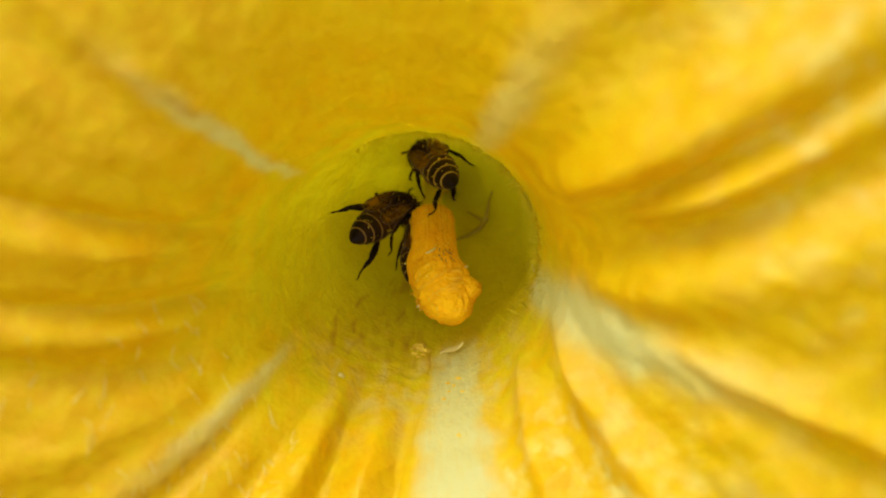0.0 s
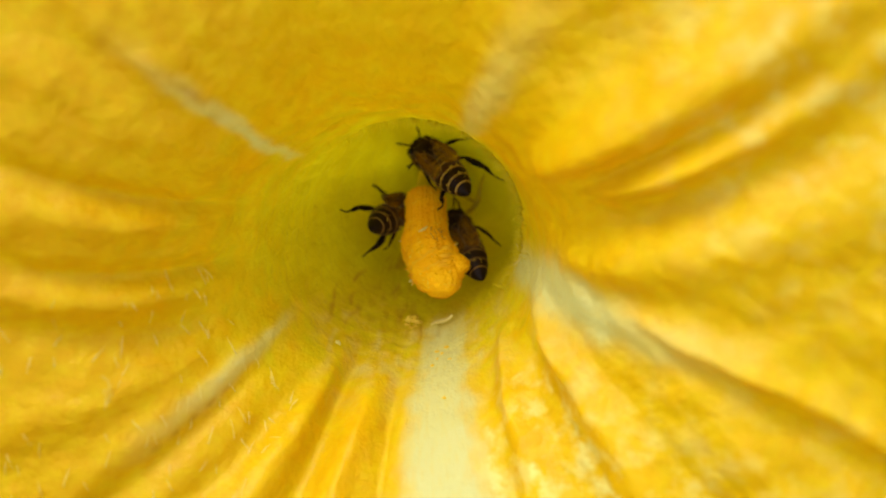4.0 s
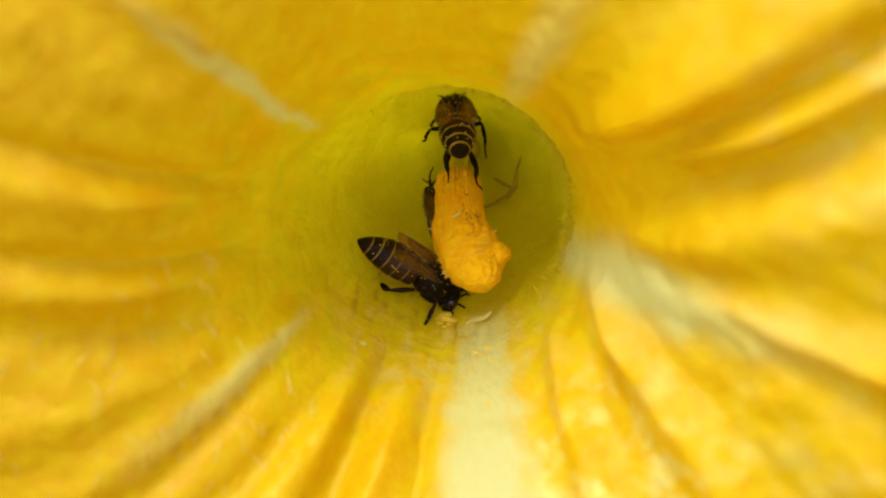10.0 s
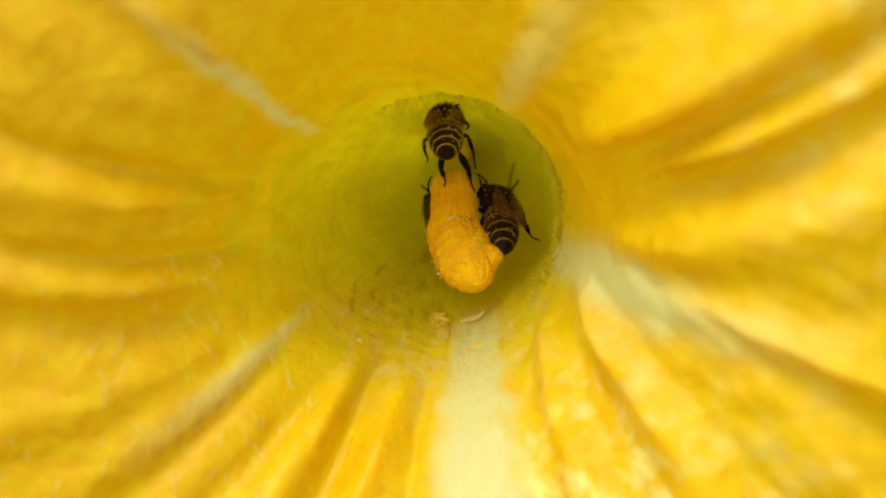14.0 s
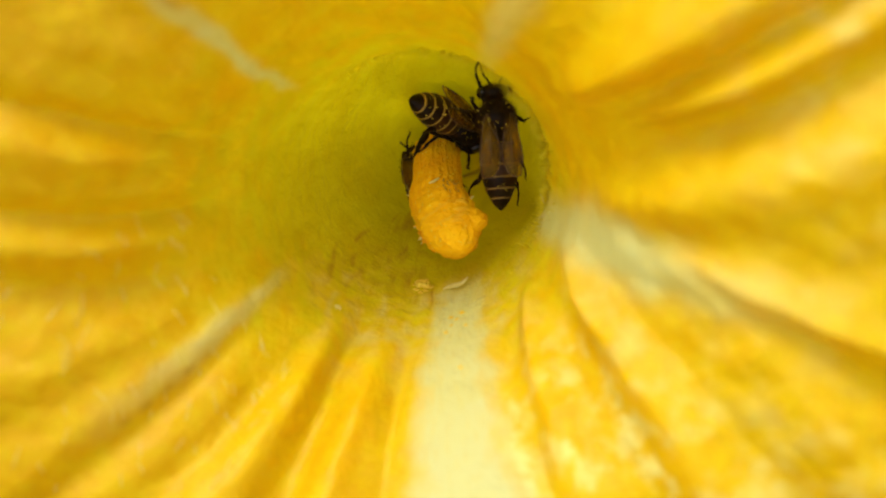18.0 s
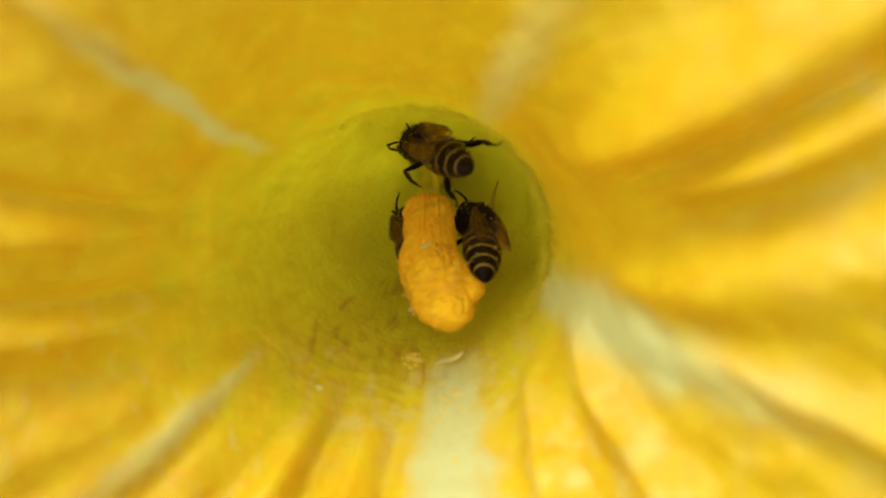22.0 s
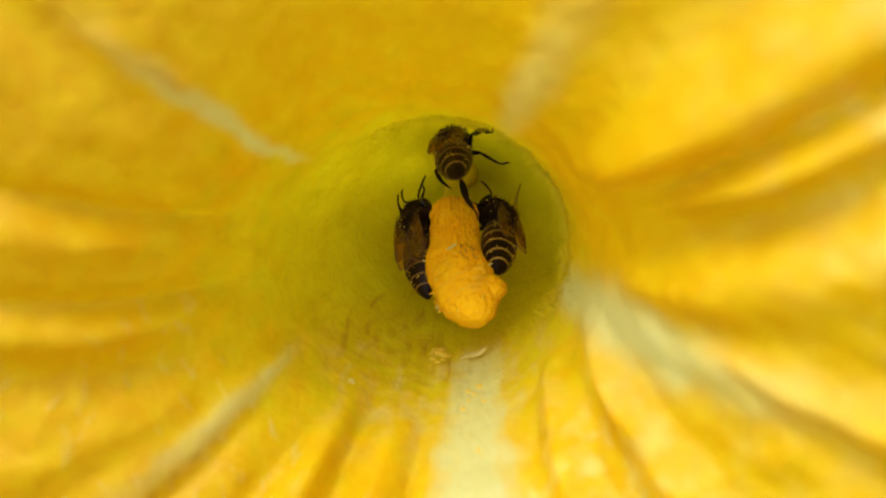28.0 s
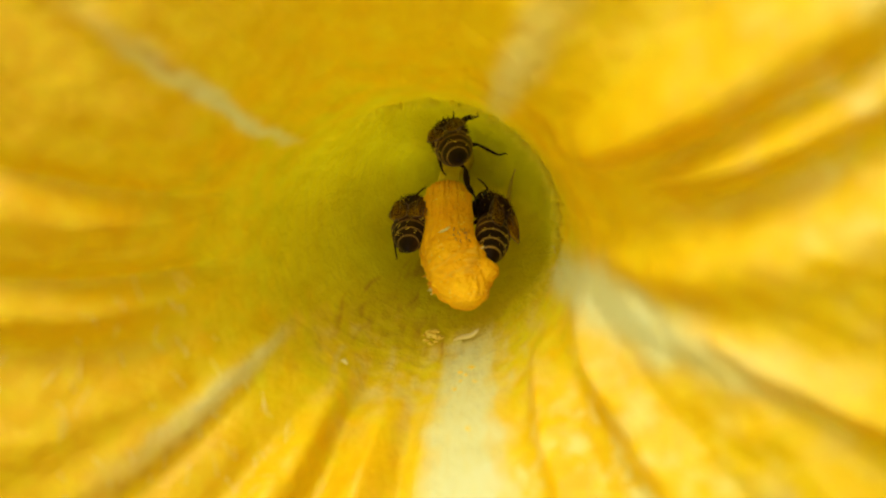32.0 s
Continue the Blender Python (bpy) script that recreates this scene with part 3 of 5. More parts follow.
    run = [tuple(c + side * x + d * (-0.32 * x - 0.12 * x * x) + out * (0.05 + 0.12 * abs(x))) for x in (-0.55, -0.3, 0.0, 0.3, 0.6)]
    part("shred", sweep(run, [0.05, 0.11, 0.13, 0.12, 0.06], 6, 0.6), FLAKE, core, "cream shred of anther skin")
    # small pale shreds that stand off the edges
    for k in range(22):
        i = rng.randint(40, n - 4)
        g = rng.choice((-1, -1, -1, 1)) * rng.uniform(1.15, 1.9) if i < 80 else rng.uniform(-2.0, 2.0)
        c, out, d, side = skin(i, g, -0.03)
        q = rng.uniform(0.18, 0.5)
        tip = c + out * q + d * rng.gauss(0.1, 0.18) + side * rng.gauss(0, 0.15)
        part("shred", sweep([tuple(c), tuple(c.lerp(tip, 0.5) + d * 0.04), tuple(tip)], [0.10, 0.09, 0.03], 5), FLAKE if k % 3 == 0 else ANTHER_TIP, core)
    # brown bruises in short rows between the ridges
    for k in range(16):
        i, g = 41 + 4 * (k % 4) + rng.randint(-1, 1), 0.36 + 0.15 * (k // 4) + rng.gauss(0, 0.03)
        run = [tuple(skin(i + j, g + 0.01 * j, 0.015)[0]) for j in range(4)]
        part("bruise", sweep(run, [0.02, 0.075, 0.065, 0.02], 6), BRUISE, core, "brown bruise")
    # pollen grains that stick to the column
    grains = []
    for k in range(420):
        i, g = rng.randint(2, n - 3), rng.uniform(0, 2 * math.pi)
        q = rng.uniform(0.03, 0.085)
        grains.append(ball(tuple(skin(i, g, q * 0.4)[0]), (q, q, q), 4, 6))
    tagged(part("pollen_dust", joined(grains), POLLEN, core, "yellow pollen grains stuck to the column"), kind="stuff")


build_stamen()


def build_base():
    """Green receptacle, five narrow sepals and the stalk down to the soil."""
    part("receptacle", sweep([(0, -0.6, -33), (0, -0.7, -31), (0, -0.9, -28), (0, -1.1, -26), (0, -1.2, -24.9)], [3.5, 5.6, 8.4, 8.0, 5.5], 40), STALK, blossom, "green receptacle behind the petals")
    for m in MIDRIBS:
        a = radians(m + 36)
        pts = [((13 + t * 0.3) * math.cos(a), (13 + t * 0.3) * math.sin(a) - 1, -16 + t * 20 / 14) for t in range(0, 15)]
        part("sepal", sweep(pts, [max(0.15, 1.1 * (1 - t / 15)) for t in range(0, 15)], 8, flat=0.6), STALK, blossom)
    top = FLOWER @ Vector((0, 0, -30 * MM))
    down = FLOWER.inverted()
    pts = []
    for k in range(21):
        t = k / 20
        w = FLOWER @ Vector((0, 0, (-30 - 60 * min(t * 3, 1) * (1 - t * 0.3)) * MM))
        pts.append(tuple(c / MM for c in down @ Vector((w.x, w.y, top.z * (1 - t) ** 1.3 - 0.004 * t))))
    part("stalk", sweep(pts, [3.4 + 0.9 * k / 20 for k in range(21)], 14), STALK, blossom, "green ridged flower stalk rising from the soil")


build_base()


def build_hairs():
    """Fine pale hairs: a fringe on the lip, and scattered ones on the petals."""
    def hair(p, n, along, length, thick):
        q = p + n * (length * 0.55) + along * (length * 0.5)
        e = p + n * (length * 0.75) + along * length
        return sweep([tuple(p - n * 0.05), tuple(q), tuple(e)], [thick, thick * 0.75, thick * 0.2], 3)
    fringe, field = [], []
    for k in range(850):
        th, d = random.gauss(36, 46), random.gauss(1.0, 1.2)
        if abs(th - 40) > 88:
            continue
        p, n = wall_point(d, th)
        side = Vector((random.gauss(0, 0.4), random.gauss(0, 0.4), random.gauss(-0.1, 0.5)))
        fringe.append(hair(p, n, (side + n * 0.8).normalized(), random.uniform(0.25, 0.8), 0.032))
    for k in range(160):
        th, d = random.uniform(178, 236), random.uniform(18, 56)
        p, n = wall_point(d, th)
        side = Vector((random.gauss(0.1, 0.35), random.choice((-1, 1, 1)), random.gauss(0, 0.3)))
        side = (side - n * n.dot(side)).normalized()
        length = random.uniform(0.6, 1.9)
        pts = [p + side * (length * t) + n * (0.05 + length * 0.35 * t * (1.3 - t)) for t in (0, 0.35, 0.7, 1.0)]
        field.append(sweep([tuple(q) for q in pts], [0.036, 0.034, 0.026, 0.01], 4))
    tagged(part("lip_hairs", joined(fringe), LIP_HAIR, blossom, "pale fringe of hairs on the throat's lip"), kind="stuff")
    tagged(part("petal_hairs", joined(field), HAIR, blossom, "fine pale hairs on the petals"), kind="stuff")


build_hairs()


def build_forked_mark():
    """A forked brown mark, built as thin tubes, on the floor of the throat."""
    MARK_BROWN = plain_material("mark_brown", (0.36, 0.26, 0.012), (0.52, 0.40, 0.03), 900.0, 0.7, 0.3)
    mark = part("forked_mark", sweep([(5.9, -0.7, -21.9), (5.5, -2.2, -21.9), (5.3, -3.9, -21.0), (4.6, -4.8, -20.4), (3.4, -5.4, -19.6), (2.0, -5.8, -19.1)], [0.10, 0.16, 0.30, 0.30, 0.24, 0.16], 8), MARK_BROWN, blossom, "forked brown mark deep in the throat")
    part("mark_fork", sweep([(5.2, -4.1, -20.9), (4.2, -3.8, -21.4), (3.0, -3.3, -22.0)], [0.26, 0.20, 0.10], 8), MARK_BROWN, mark)


build_forked_mark()


# ---- honey bees: +y towards the head, +z towards the back ----
def tube_body(stations, sides=22):
    """A lofted body: stations of (y, z, half width, half height)."""
    verts, faces = [], []
    for y, z, w, h in stations:
        for k in range(sides):
            g = 2 * math.pi * k / sides
            verts.append((w * math.cos(g), y, z + h * math.sin(g)))
    n = len(stations)
    for i in range(n - 1):
        for k in range(sides):
            j = (k + 1) % sides
            faces.append((i * sides + k, (i + 1) * sides + k, (i + 1) * sides + j, i * sides + j))
    faces.append(tuple(range(sides)))
    faces.append(tuple((n - 1) * sides + k for k in range(sides - 1, -1, -1)))
    return verts, faces


def belly(y):
    """Half width, half height and middle height of the abdomen at y (from -0.2 at the waist to -6.6 at the tip)."""
    u = min(max((-0.2 - y) / 6.4, 0), 1)
    w = 1.80 * math.sin(math.pi * (0.16 + 0.84 * u ** 1.15) ** 0.72) ** 0.62 if u < 0.999 else 0.1
    return w, w * 0.88, -0.15 - 0.75 * u * u


def tuft(shape, count, length, thick, seed):
    """Short bristles standing on an ellipsoid (centre, half axes)."""
    rng = random.Random(seed)
    (cx, cy, cz), (a, b, c) = shape
    out = []
    for _ in range(count):
        v = Vector((rng.gauss(0, 1), rng.gauss(0, 1), rng.gauss(0.25, 1))).normalized()
        p = Vector((cx + v.x * a * 0.97, cy + v.y * b * 0.97, cz + v.z * c * 0.97))
        e = p + (v + Vector((rng.gauss(0, 0.35), rng.gauss(-0.3, 0.35), rng.gauss(0, 0.35)))) * length * rng.uniform(0.6, 1.2)
        out.append(sweep([tuple(p), tuple(e)], [thick, thick * 0.3], 3))
    return joined(out)


def wing_rim(span, chord):
    """Outline of a wing from the root: a straight front edge, a rounded tip and a full hind edge."""
    n, front, hind = 26, [], []
    for k in range(n):
        g = math.pi * k / (n - 1)
        t = 0.5 - 0.5 * math.cos(g)
        front.append((span * t, chord * 0.22 * math.sin(g) ** 0.8))
        hind.append((span * t, -chord * 0.86 * math.sin(g) ** 0.85 * (0.42 + 0.58 * t)))
    return front + hind[::-1]


def wing_height(x, y, rake):
    return 0.12 * math.sin(x * 0.8) + rake * y * 0.15


def wing_shape(span, chord, rake):
    """A thin blade inside the outline."""
    rim = wing_rim(span, chord)
    n, m = len(rim) // 2, len(rim)
    verts, faces = [], []
    for z in (0.012, -0.012):
        for x, y in rim:
            verts.append((x, y, z + wing_height(x, y, rake)))
    for k in range(n - 1):
        a, b = k, m - 1 - k
        faces.append((a, a + 1, b - 1, b))
        faces.append((m + b, m + b - 1, m + a + 1, m + a))
    for k in range(m):
        j = (k + 1) % m
        faces.append((k, k + m, j + m, j))
    return verts, faces


def wing_veins(span, chord):
    lines = [[(0, 0, 0.02), (span * 0.5, chord * 0.13, 0.06), (span * 0.93, chord * 0.03, 0.05)],
             [(0, -0.05, 0.02), (span * 0.4, -chord * 0.18, 0.07), (span * 0.8, -chord * 0.28, 0.05)],
             [(span * 0.1, -0.1, 0.02), (span * 0.35, -chord * 0.45, 0.06), (span * 0.55, -chord * 0.78, 0.04)],
             [(span * 0.42, chord * 0.1, 0.05), (span * 0.46, -chord * 0.2, 0.06), (span * 0.44, -chord * 0.6, 0.05)]]
    edge = [(x, y, wing_height(x, y, 1.0) + 0.01) for x, y in wing_rim(span, chord)]
    return joined([sweep(l, [0.05, 0.04, 0.02], 4) for l in lines] + [sweep(edge, [0.045] * len(edge), 4)])


def build_leg(bee, hip, knee, ankle, toe, stout):
    """Femur, with tibia and tarsus that turn about the knee, between four points of the bee's space."""
    hip, knee, ankle, toe = (Vector(p) for p in (hip, knee, ankle, toe))

    def limb(a, b, r0, r1, r2, n=9, flat=1.0):
        return sweep([tuple(a.lerp(b, k / (n - 1))) for k in range(n)], [r0 + (r1 - r0) * math.sin(math.pi * k / (n - 1)) + (r2 - r0) * k / (n - 1) for k in range(n)], 9, flat)

    def moved(shape, base):
        return [tuple(Vector(v) - base) for v in shape[0]], shape[1]

    leg = part("leg", moved(limb(hip, knee, 0.17, 0.28, 0.14), hip), CHITIN, bee)
    leg.location = hip * MM
    tibia = part("tibia", moved(limb(knee, ankle, 0.13, 0.25 * stout, 0.17 * stout, flat=0.7), knee), CHITIN, leg)
    bend = toe - ankle
    drop = Vector((0.0, 0.0, -0.16 * bend.length))
    pts = [ankle + bend * (k / 8) + drop * math.sin(math.pi * k / 8) for k in range(9)]
    foot = [sweep([tuple(p) for p in pts], [0.17 * stout, 0.19 * stout, 0.13 * stout, 0.11, 0.09, 0.105, 0.085, 0.095, 0.06], 7)]
    foot += [sweep([tuple(toe), tuple(toe + bend.normalized() * 0.22 + Vector((s, 0, -0.12)))], [0.055, 0.02], 4) for s in (-0.14, 0.14)]
    tarsus = part("tarsus", moved(joined(foot), knee), CHITIN, leg)
    # stiff hairs along the tibia
    rng = random.Random(int(abs(hip.x * 31 + toe.y * 17) * 10))
    hairs = []
    for _ in range(int(34 * stout)):
        c = knee.lerp(ankle, rng.uniform(0.15, 1.0))
        w = Vector((rng.gauss(0, 1), rng.gauss(0, 1), rng.gauss(0, 1))).normalized()
        q = c + w * 0.16 * stout
        hairs.append(sweep([tuple(q), tuple(q + w * 0.14 + (ankle - knee).normalized() * 0.16)], [0.022, 0.006], 3))
    bristles = part("bristles", moved(joined(hairs), knee), FUZZ, leg)
    for piece in (tibia, tarsus, bristles):
        piece.location = (knee - hip) * MM
    return leg, (tibia, tarsus, bristles)


def build_bee(label, seed, legs, wing_open, pale):
    rng = random.Random(seed)
    bee = tagged(new("honey_bee"), label, "bee", group="bees in the blossom")
    # thorax
    part("thorax", tube_body([(3.75, 0.0, 0.5, 0.5), (3.55, 0.05, 1.1, 1.05), (3.0, 0.15, 1.62, 1.5), (2.2, 0.25, 1.82, 1.72), (1.3, 0.2, 1.72, 1.62), (0.5, 0.0, 1.25, 1.25), (0.0, -0.15, 0.65, 0.65)]), CHITIN, bee, "dark thorax")
    tagged(part("thorax_fuzz", tuft(((0, 2.0, 0.2), (1.8, 1.85, 1.68)), 1900, 0.36, 0.03, seed), FUZZ, bee, "short brown fuzz on the thorax"), kind="stuff")
    # head with eyes, feelers, jaws
    head = part("head", ball((0, 4.55, -0.35), (1.55, 0.85, 1.45), 14, 20, lambda v: Vector((v.x * (1 - 0.25 * max(0, -v.z)), v.y, v.z))), CHITIN, bee)
    for sx in (-1, 1):
        part("compound_eye", ball((sx * 1.27, 4.62, -0.2), (0.45, 0.62, 1.0), 10, 12), EYE_BLACK, head, "glossy black compound eye")
        part("feeler", joined([sweep([(sx * 0.35, 5.3, -0.2), (sx * 0.75, 5.85, 0.25), (sx * 1.0, 6.05, 0.45)], [0.11, 0.10, 0.11], 6),
                               sweep([(sx * 1.0, 6.05, 0.45), (sx * 1.25, 6.9, 0.3), (sx * 1.45, 7.8, 0.05), (sx * 1.55, 8.6, -0.25)], [0.10, 0.11, 0.11, 0.08], 6)]), CHITIN, head)
        part("jaw", sweep([(sx * 0.45, 4.95, -1.4), (sx * 0.3, 5.15, -1.9), (sx * 0.08, 5.2, -2.1)], [0.22, 0.18, 0.08], 6), CHITIN, head)
    part("tongue", sweep([(0, 5.05, -1.5), (0, 5.2, -2.3), (0, 5.05, -3.0)], [0.16, 0.12, 0.05], 6), ANTHER, head, "reddish brown tongue")
    tagged(part("head_fuzz", tuft(((0, 4.5, -0.3), (1.4, 0.85, 1.4)), 420, 0.34, 0.026, seed + 5), FUZZ, head), kind="stuff")
    # abdomen: overlapping rings, each with a pale hair band at its front edge
    cuts = [-0.1, -1.15, -2.3, -3.45, -4.5, -5.4, -6.6]
    for i in range(6):
        y0, y1 = cuts[i], cuts[i + 1]
        st = []
        for k in range(7):
            y = y0 + (y1 - y0) * k / 6
            w, h, z = belly(y)
            g = (1.0 + 0.035 * math.sin(math.pi * min(k / 6 + 0.15, 1)))
            if i == 5 and k == 6:
                w, h = 0.12, 0.12
            st.append((y, z, w * g, h * g))
        w, h, z = belly(y1)
        if i < 5:
            st.append((y1 - 0.10, z, w * 0.93, h * 0.93))
        seg = part("abdomen_segment", tube_body(st, 26), ABDOMEN_FRONT if i < 3 else ABDOMEN, bee)
        if i:
            ring = []
            for k in range(4):
                y = y0 - 0.04 - 0.155 * pale * k / 3
                w, h, z = belly(y)
                ring.append((y, z, w * 1.045 + 0.008, h * 1.045 + 0.008))
            part("hair_band", tube_body(ring, 26), BAND if pale > 0.95 else BAND_DULL, seg, "pale tan hair band")
    # wings folded back over the abdomen
    for sx in (-1, 1):
        for name, root, span, chord, spread, lift in (("forewing", (sx * 1.1, 2.2, 1.66), 5.9, 2.0, wing_open + 3, 0.0), ("hindwing", (sx * 1.15, 1.5, 1.55), 4.0, 1.45, wing_open + 9, -0.12)):
            v, f = wing_shape(span, chord, 1.0)
            veins = wing_veins(span, chord)
            if sx < 0:
                v, f = [(x, -y, z) for x, y, z in v], [tuple(reversed(q)) for q in f]
                veins = ([(x, -y, z) for x, y, z in veins[0]], [tuple(reversed(q)) for q in veins[1]])
            wing = part(name, (v, f), WING, bee, "clear amber tinted wing")
            turn = -90 + spread if sx > 0 else -90 - spread
            wing.matrix_local = pose(root[0] * MM, root[1] * MM, (root[2] + lift) * MM, 0, 0, turn) @ pose(0, 0, 0, -7 * sx, 1.5, 0)
            part("wing_vein", veins, VEIN, wing)
    # pollen grains caught in the hair
    specks = []
    for _ in range(80):
        y = rng.uniform(-5.2, 3.4)
        w, h, z = belly(y) if y < 0 else (1.75, 1.7, 0.2)
        g = rng.uniform(0.1, math.pi - 0.1)
        q = rng.uniform(0.03, 0.075)
        specks.append(ball((w * 1.06 * math.cos(g), y, z + h * 1.06 * math.sin(g)), (q, q, q), 4, 6))
    tagged(part("pollen_dust", joined(specks), POLLEN, bee, "pale pollen grains on the back"), kind="stuff")
    # legs
    made = []
    for (hip, knee, ankle, toe), stout in legs:
        made.append(build_leg(bee, hip, knee, ankle, toe, stout))
    return bee, made


def leg_set(front, middle, hind, spread=1.0, trail=1.0, reach=(1.0, 1.0)):
    """Six legs, left then right: reach forwards of the front pair and sideways of the middle pair; the hind pair trails past the tail."""
    out = []
    for sx, f, m, h, w in ((-1, front[0], middle[0], hind[0], reach[0]), (1, front[1], middle[1], hind[1], reach[1])):
        out.append((((sx * 0.7, 3.0, -1.2), (sx * 2.1 * spread, 3.9 + 0.3 * f, -0.9), (sx * 2.8 * spread, 4.8 + f, -1.9), (sx * 2.6 * spread, 6.2 + 1.3 * f, -2.6)), 0.8))
        out.append((((sx * 0.9, 2.0, -1.35), (sx * 2.8 * spread * w, 1.8 + 0.4 * m, -0.6), (sx * 3.8 * spread * w, 0.6 + m, -1.6), (sx * 4.5 * spread * w, -0.8 + 1.6 * m, -2.5)), 0.9))
        out.append((((sx * 0.9, 1.0, -1.35), (sx * (1.6 + 1.0 * h), -1.3 * trail, -1.3), (sx * (1.7 + 1.7 * h), -4.2 * trail, -2.0), (sx * (1.4 + 2.1 * h), -7.2 * trail, -2.7)), 1.45))
    return out


bee_pale, legs_pale = build_bee("brown honey bee with tan striped abdomen deep in the throat", 11, leg_set((0.2, 0.2), (0.2, 0.2), (0.15, 0.15), 0.9, 0.85), 3, 1.0)
bee_roving, legs_roving = build_bee("dark honey bee with folded clear wings walking round the stamen", 23, leg_set((0.2, 0.2), (0.2, 0.2), (0.2, 0.2), 1.0, 0.95, (1.1, 1.1)), 2, 0.85)
bee_hidden, legs_hidden = build_bee("dark honey bee behind the orange stamen column", 37, leg_set((0.0, 0.2), (0.0, 0.2), (0.1, 0.1), 0.8, 0.7), -1, 0.75)


# ---- crumbs in the blossom ----
def build_crumbs():
    def crumb(name, d, th, size, material, label, category, lumps=5):
        p, n = wall_point(d, th)
        at = Vector((d, th, size)) * 3.7

        def lumpy(v):
            return v * (0.75 + 0.5 * noise.noise(v * 1.3 + at) + 0.35 * noise.noise(v * 3.1 + at))

        q = size * (1.0 if lumps > 2 else 0.6)
        shapes = [ball((0, 0, 0), (q, q * 0.8, q * 0.45), 16, 22, lumpy)]
        ob = new(name, mesh_of(name, *joined(shapes), material))
        ob.matrix_world = FLOWER @ Matrix.Translation((p + n * size * 0.25) * MM) @ n.to_track_quat("Z", "Y").to_matrix().to_4x4()
        tagged(ob, label, category, group="pollen crumbs")
    crumb("pollen_crumb", -0.3, 267, 0.8, POLLEN, "pale yellow clump of pollen on the lower throat wall", "pollen", 8)
    crumb("pollen_crumb", 0.0, 271, 0.5, POLLEN, "pale yellow clump of pollen on the lower throat wall", "pollen", 5)
    crumb("pollen_crumb", 15.3, 289.5, 0.42, POLLEN, "single orange pollen grain on a cream rib", "pollen", 2)
    for th, d in ((284, 6.6), (287, 7.4), (289, 6.2), (285, 8.4), (291, 8.8), (283, 9.5)):
        crumb("pollen_crumb", d, th, 0.2 + 0.03 * (th % 5), POLLEN, "orange pollen dust on a cream rib", "pollen", 4)
    for th, d, q in ((265.5, -0.9, 0.34), (268.5, -1.0, 0.4), (265, 0.5, 0.36), (269.5, 0.7, 0.3), (263.5, -0.2, 0.28), (267.4, 1.1, 0.34)):
        crumb("pollen_crumb", d, th, q, POLLEN, "pale yellow clump of pollen on the lower throat wall", "pollen", 4)
    crumb("petal_crumb", 8.4, 237, 0.4, FLAKE, "pale crumb of petal skin on the lower petal", "petal crumb", 3)
    # a curled pale flake standing on the lower lip, and two on the side of it
    for d, th, size, along in ((0.6, 285, 2.2, (1, 0.5, 0.2)), (2.5, -14, 0.8, (0.3, -1, 0)), (0.5, -10, 0.9, (0.6, 1, 0.3))):
        p, n = wall_point(d, th)
        side = Vector(along) - n * n.dot(Vector(along))
        side.normalize()
        turn = Matrix((side, n.cross(side), n)).transposed().to_4x4()
        pts = [(size * (k / 10 - 0.5) * 1.3, 0.12 * math.sin(k * 0.6) * size, 0.12 + 0.5 * (k / 10) ** 2 * size) for k in range(11)]
        ob = new("petal_flake", mesh_of("petal_flake", *sweep(pts, [0.06 + 0.17 * size * math.sin(math.pi * (k + 0.6) / 11.2) for k in range(11)], 8, 0.35), FLAKE))
        ob.matrix_world = FLOWER @ Matrix.Translation(p * MM) @ turn
        tagged(ob, "curled cream coloured flake of petal skin on the lip", "petal flake", group="petal flakes")


build_crumbs()


# ---- what moves: seconds, then place (mm) and turn (degrees) in the blossom's space ----
def turn_of(v):
    """A quaternion from a turn written as axis times angle, in radians."""
    v = Vector(v)
    return Matrix.Rotation(v.length, 4, v.normalized()).to_quaternion() if v.length > 1e-6 else Matrix.Identity(4).to_quaternion()


